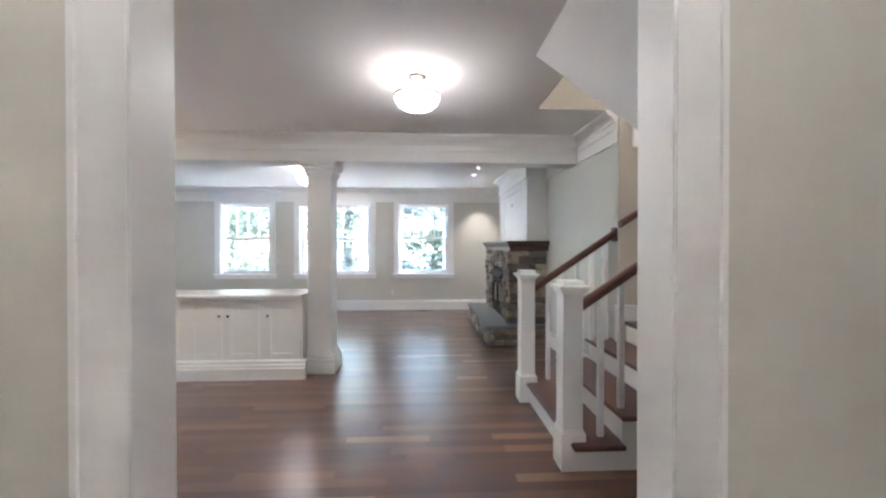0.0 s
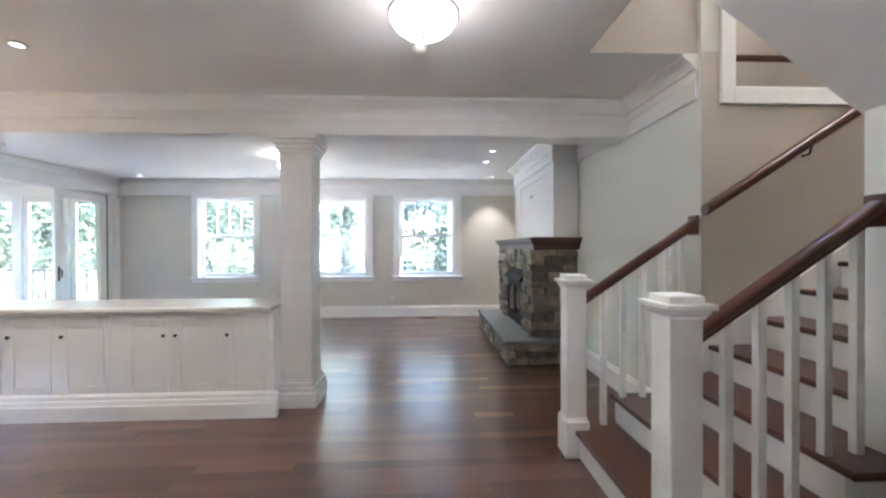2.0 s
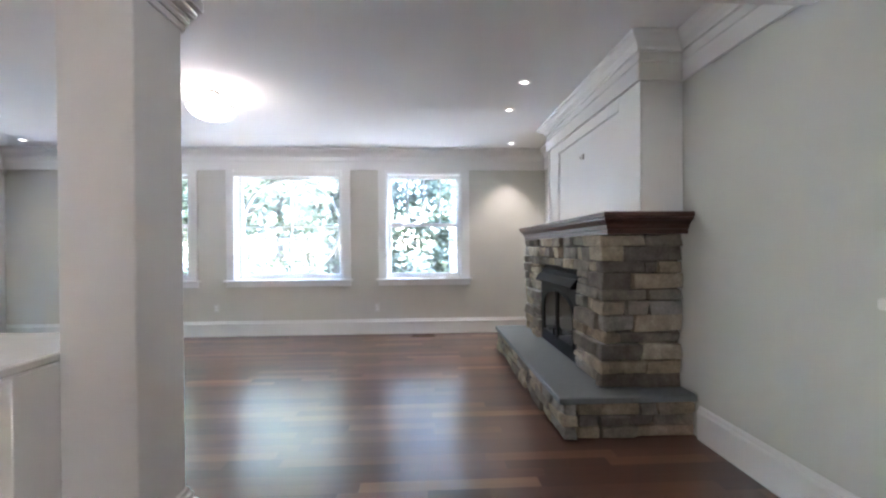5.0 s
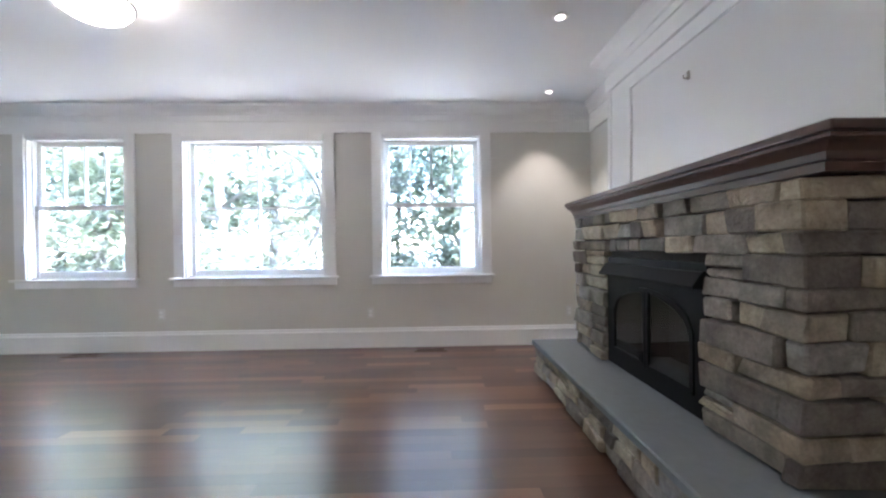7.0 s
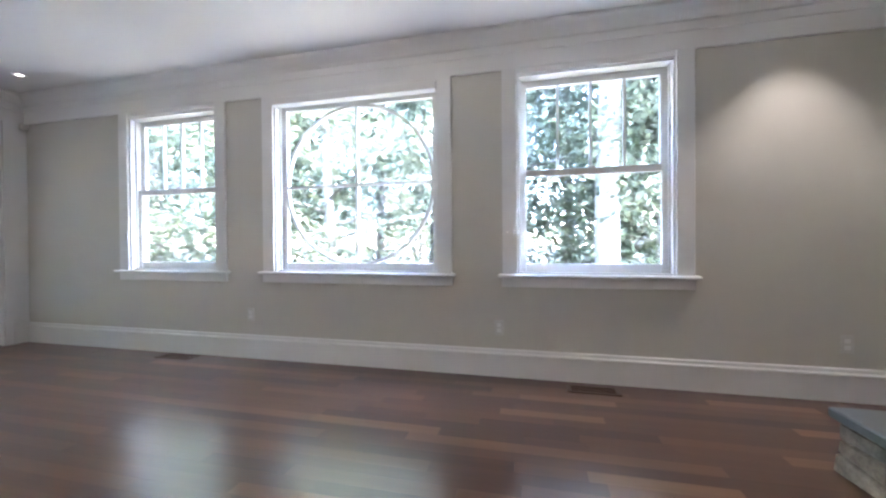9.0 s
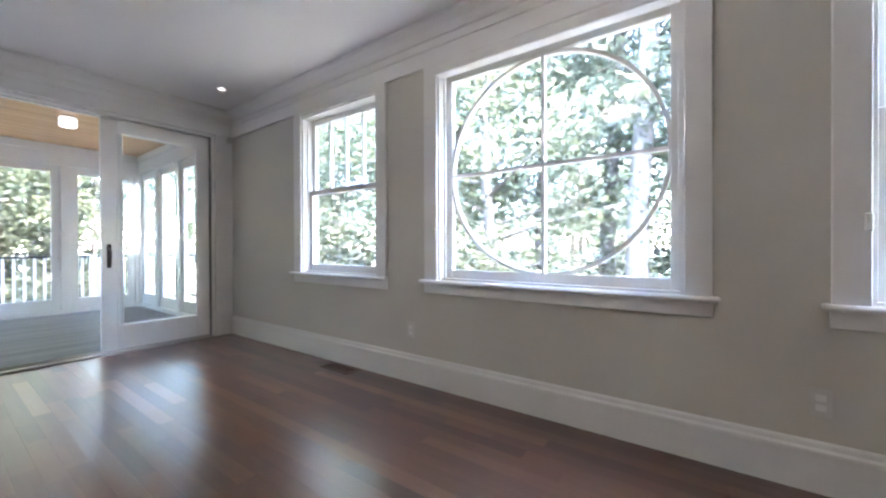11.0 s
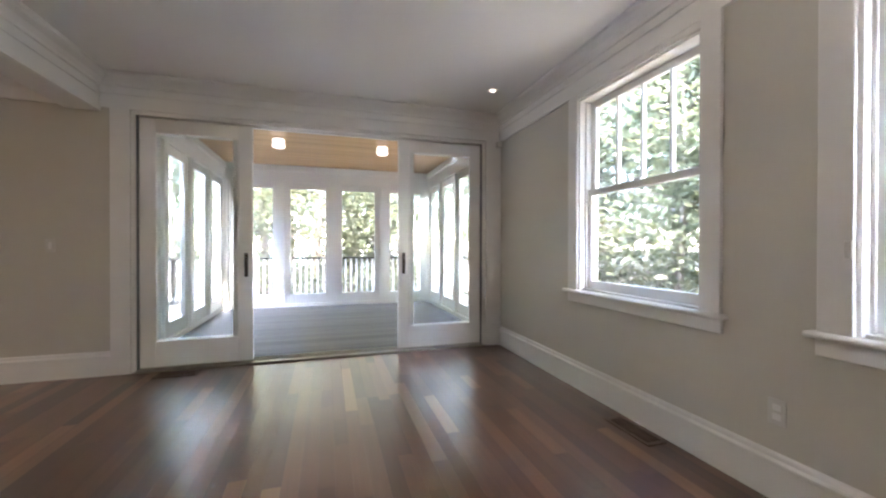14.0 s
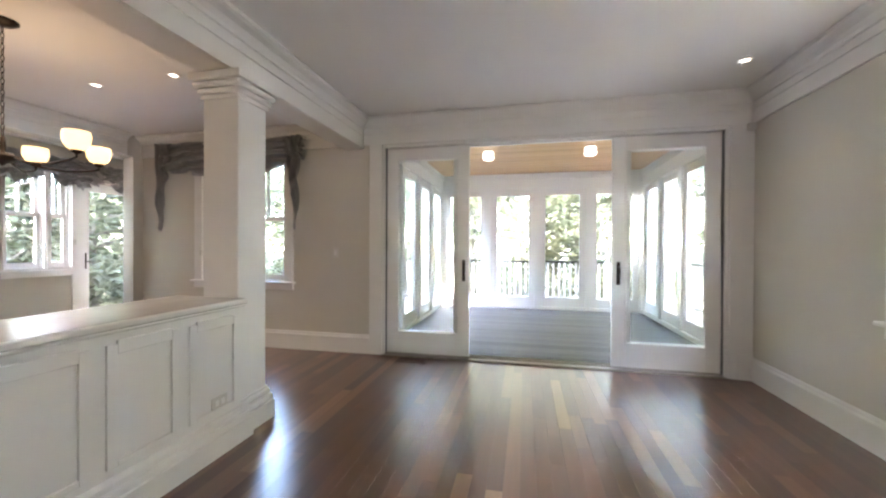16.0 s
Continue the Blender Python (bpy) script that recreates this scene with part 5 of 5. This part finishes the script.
def make_tree(height, spread, trunk_r, first, clumps, per, size, conifer=False, label=""):
    t = thing("tree", (0, 0, gz), label, "tree", "trees of the woods")
    lean = gen.normal(0, 0.02, 2)
    pts = [(lean[0] * h + 0.06 * math.sin(h * 0.7), lean[1] * h + 0.05 * math.cos(h * 0.9), gz + h) for h in np.linspace(0, height * 0.95, 12)]
    bm = tube(pts, [trunk_r * (1.25 if i == 0 else 1 - 0.075 * i) for i in range(12)], 10)
    cent = []
    for i in range(clumps):
        f = first + (1 - first) * (i + gen.uniform(0, 1)) / clumps
        a = gen.uniform(0, 2 * math.pi)
        reach = spread * ((1.05 - f) if conifer else math.sqrt(max(0.05, 1 - ((f - first) / (1 - first) * 1.6 - 0.75) ** 2))) * gen.uniform(0.35, 1.0)
        h = f * height
        base = (lean[0] * h, lean[1] * h, gz + h * (0.96 if conifer else 0.85))
        tip = (base[0] + reach * math.cos(a), base[1] + reach * math.sin(a), gz + h + (-0.2 if conifer else 0.1) * reach * 0.5)
        if i % 2 == 0:
            mid_ = tuple((p + q) / 2 + gen.normal(0, 0.08) for p, q in zip(base, tip))
            tube([base, mid_, tip], [trunk_r * 0.28, trunk_r * 0.17, 0.01], 5, bm)
        for f2 in (1.0, 0.6):
            cent.append((base[0] + (tip[0] - base[0]) * f2, base[1] + (tip[1] - base[1]) * f2, base[2] + (tip[2] - base[2]) * f2))
    part("trunk", bm, BARK, t, "", True)
    me = leaf_mesh("crown", cent, (0.55, 0.55, 0.16) if conifer else (0.5, 0.5, 0.26), per, size, 1.4, NEEDLE if conifer else LEAF)
    adopt(new("crown", me), t)
    return t


KINDS = [
    make_tree(11, 3.2, 0.14, 0.10, 58, 150, 0.083, False, "broad-leaved tree with low sunlit branches"),
    make_tree(14, 3.6, 0.19, 0.22, 62, 150, 0.085, False, "tall broad-leaved tree in full leaf"),
    make_tree(8, 2.6, 0.09, 0.06, 48, 158, 0.080, False, "young broad-leaved tree with layered foliage"),
    make_tree(18, 3.4, 0.23, 0.24, 54, 150, 0.078, True, "tall pine with a bare grey trunk"),
]
taken = []


def far_enough(x, y, gap):
    return all((x - p) ** 2 + (y - q) ** 2 > gap * gap for p, q in taken)


first_of = [True] * len(KINDS)


def plant(k, x, y, s):
    taken.append((x, y))
    m = Matrix.Translation((x, y, gz)) @ Matrix.Rotation(gen.uniform(0, 6.28), 4, "Z")
    if first_of[k]:
        KINDS[k].matrix_basis = m
        first_of[k] = False
        return
    copy_thing(KINDS[k], m)


for k, x, y in ((2, 1.7, 13.4), (0, 0.2, 15.4), (2, 4.2, 13.2), (0, 5.4, 16.0), (3, 0.6, 12.3), (3, -2.4, 14.2), (3, -3.5, 16.6), (0, -4.9, 13.0), (2, -1.2, 16.0), (0, 2.5, 14.0), (2, -7.5, 12.8), (1, -5.6, 17.5), (3, 3.4, 16.5),
                (0, -14.6, 6.0), (2, -14.2, 8.6), (1, -16.5, 4.2), (0, -14.6, 11.6), (2, -13.9, 2.4), (3, -16.8, 7.4), (0, -10.4, 13.6), (1, -9.0, 16.5), (2, -13.4, 14.6),
                (0, -8.3, -6.0), (2, -11.0, -2.5), (0, -5.2, -6.4), (1, -13.6, -5.5), (2, -15.2, -0.6), (2, -6.6, -3.6), (0, -9.4, -4.4), (2, -4.2, -3.8)):
    plant(k, x, y, 1)
for _ in range(400):
    if len(taken) > 62:
        break
    r, a = gen.uniform(15, 30), gen.uniform(radians(35), radians(250))
    x, y = -4 + r * math.cos(a), 6 + r * math.sin(a)
    if (y < 12 and x > -12.5) or not far_enough(x, y, 2.6) or (x > -4 and y < 0):
        continue
    plant(int(gen.integers(0, 4)), x, y, 1)
# the far wall of the woods and the undergrowth
a = gen.uniform(radians(25), radians(285), 2300)
r = gen.uniform(30, 46, 2300)
h = gen.uniform(0, 1, 2300) ** 0.9 * 17
far = np.stack([-4 + r * np.cos(a), 6 + r * np.sin(a), gz + h], 1)
tagged(new("far_woods", leaf_mesh("far_woods", far, (1.1, 1.1, 0.6), 120, 0.20, 1.2, LEAF)), "dense sunlit woods far behind the trees", "woods", "", "stuff")
a = gen.uniform(radians(25), radians(265), 900)
r = gen.uniform(10, 26, 900)
low = np.stack([-4 + r * np.cos(a), 6 + r * np.sin(a), gz + gen.uniform(0.1, 1.6, 900)], 1)
low = low[~((low[:, 0] > -12.2) & (low[:, 1] < 10.6) & (low[:, 1] > -1.5))]
tagged(new("undergrowth", leaf_mesh("undergrowth", low, (0.45, 0.45, 0.3), 120, 0.07, 1.0, LEAF)), "leafy undergrowth between the trees", "undergrowth", "", "stuff")

# ---- floor boards, last ----
structure("floor", box(-7.0, 5.0, -2.7, YW + 0.02, -0.3, -0.014), HALLFLOOR, "cherry strip floor", "floor")
floor_ob = bpy.data.objects["floor"]
BW = 0.083
lengths = [0.32, 0.46, 0.6, 0.78, 0.95, 1.2, 1.5]


def board_verts(L, w=BW):
    g, c, e, z0 = 0.0002, 0.0005, 0.00005, -0.012
    a, b = (g, g), (L - g, w - g)
    v = [(a[0], a[1], z0), (b[0], a[1], z0), (b[0], b[1], z0), (a[0], b[1], z0),
         (a[0], a[1], -e), (b[0], a[1], -e), (b[0], b[1], -e), (a[0], b[1], -e),
         (a[0] + c, a[1] + c, 0), (b[0] - c, a[1] + c, 0), (b[0] - c, b[1] - c, 0), (a[0] + c, b[1] - c, 0)]
    f = []
    for k in (0, 4):
        for i in range(4):
            j = (i + 1) % 4
            f.append((k + i, k + j, k + 4 + j, k + 4 + i))
    f.append((8, 9, 10, 11))
    return v, f


board_mesh = {}
for L in lengths:
    v, f = board_verts(L)
    me = bpy.data.meshes.new("floor_board")
    me.from_pydata(v, [], f)
    me.materials.append(FLOOR)
    board_mesh[L] = me
rest_v, rest_f = [], []
count = 0
y = YW - BW * math.ceil((YW + 2.6) / BW)
brng = random.Random(11)
while y < YW - 0.005:
    x = -6.9 - brng.uniform(0, 1.0) if y < 1.18 else XD - brng.uniform(0, 0.05)
    x_end = 5.0 if y < 3.4 else XR
    while x < x_end:
        L = brng.choice(lengths)
        if x + L > x_end:
            L = x_end - x
        near = -5.2 < x < -1.0 and 5.0 < y < YW and L in board_mesh and count < 300
        if near:
            o = new("floor_board", board_mesh[L])
            o.location = (x, y, 0)
            o.parent = floor_ob
            count += 1
        elif L > 0.02:
            v, f = board_verts(L)
            k = len(rest_v)
            rest_v += [(p[0] + x, p[1] + y, p[2]) for p in v]
            rest_f += [tuple(i + k for i in q) for q in f]
        x += L
    y += BW
me = bpy.data.meshes.new("floor_boards")
me.from_pydata(rest_v, [], rest_f)
me.materials.append(FLOOR)
o = new("floor_boards", me)
o.parent = floor_ob
tagged(o, "red-brown cherry strip boards", "", "", "stuff")
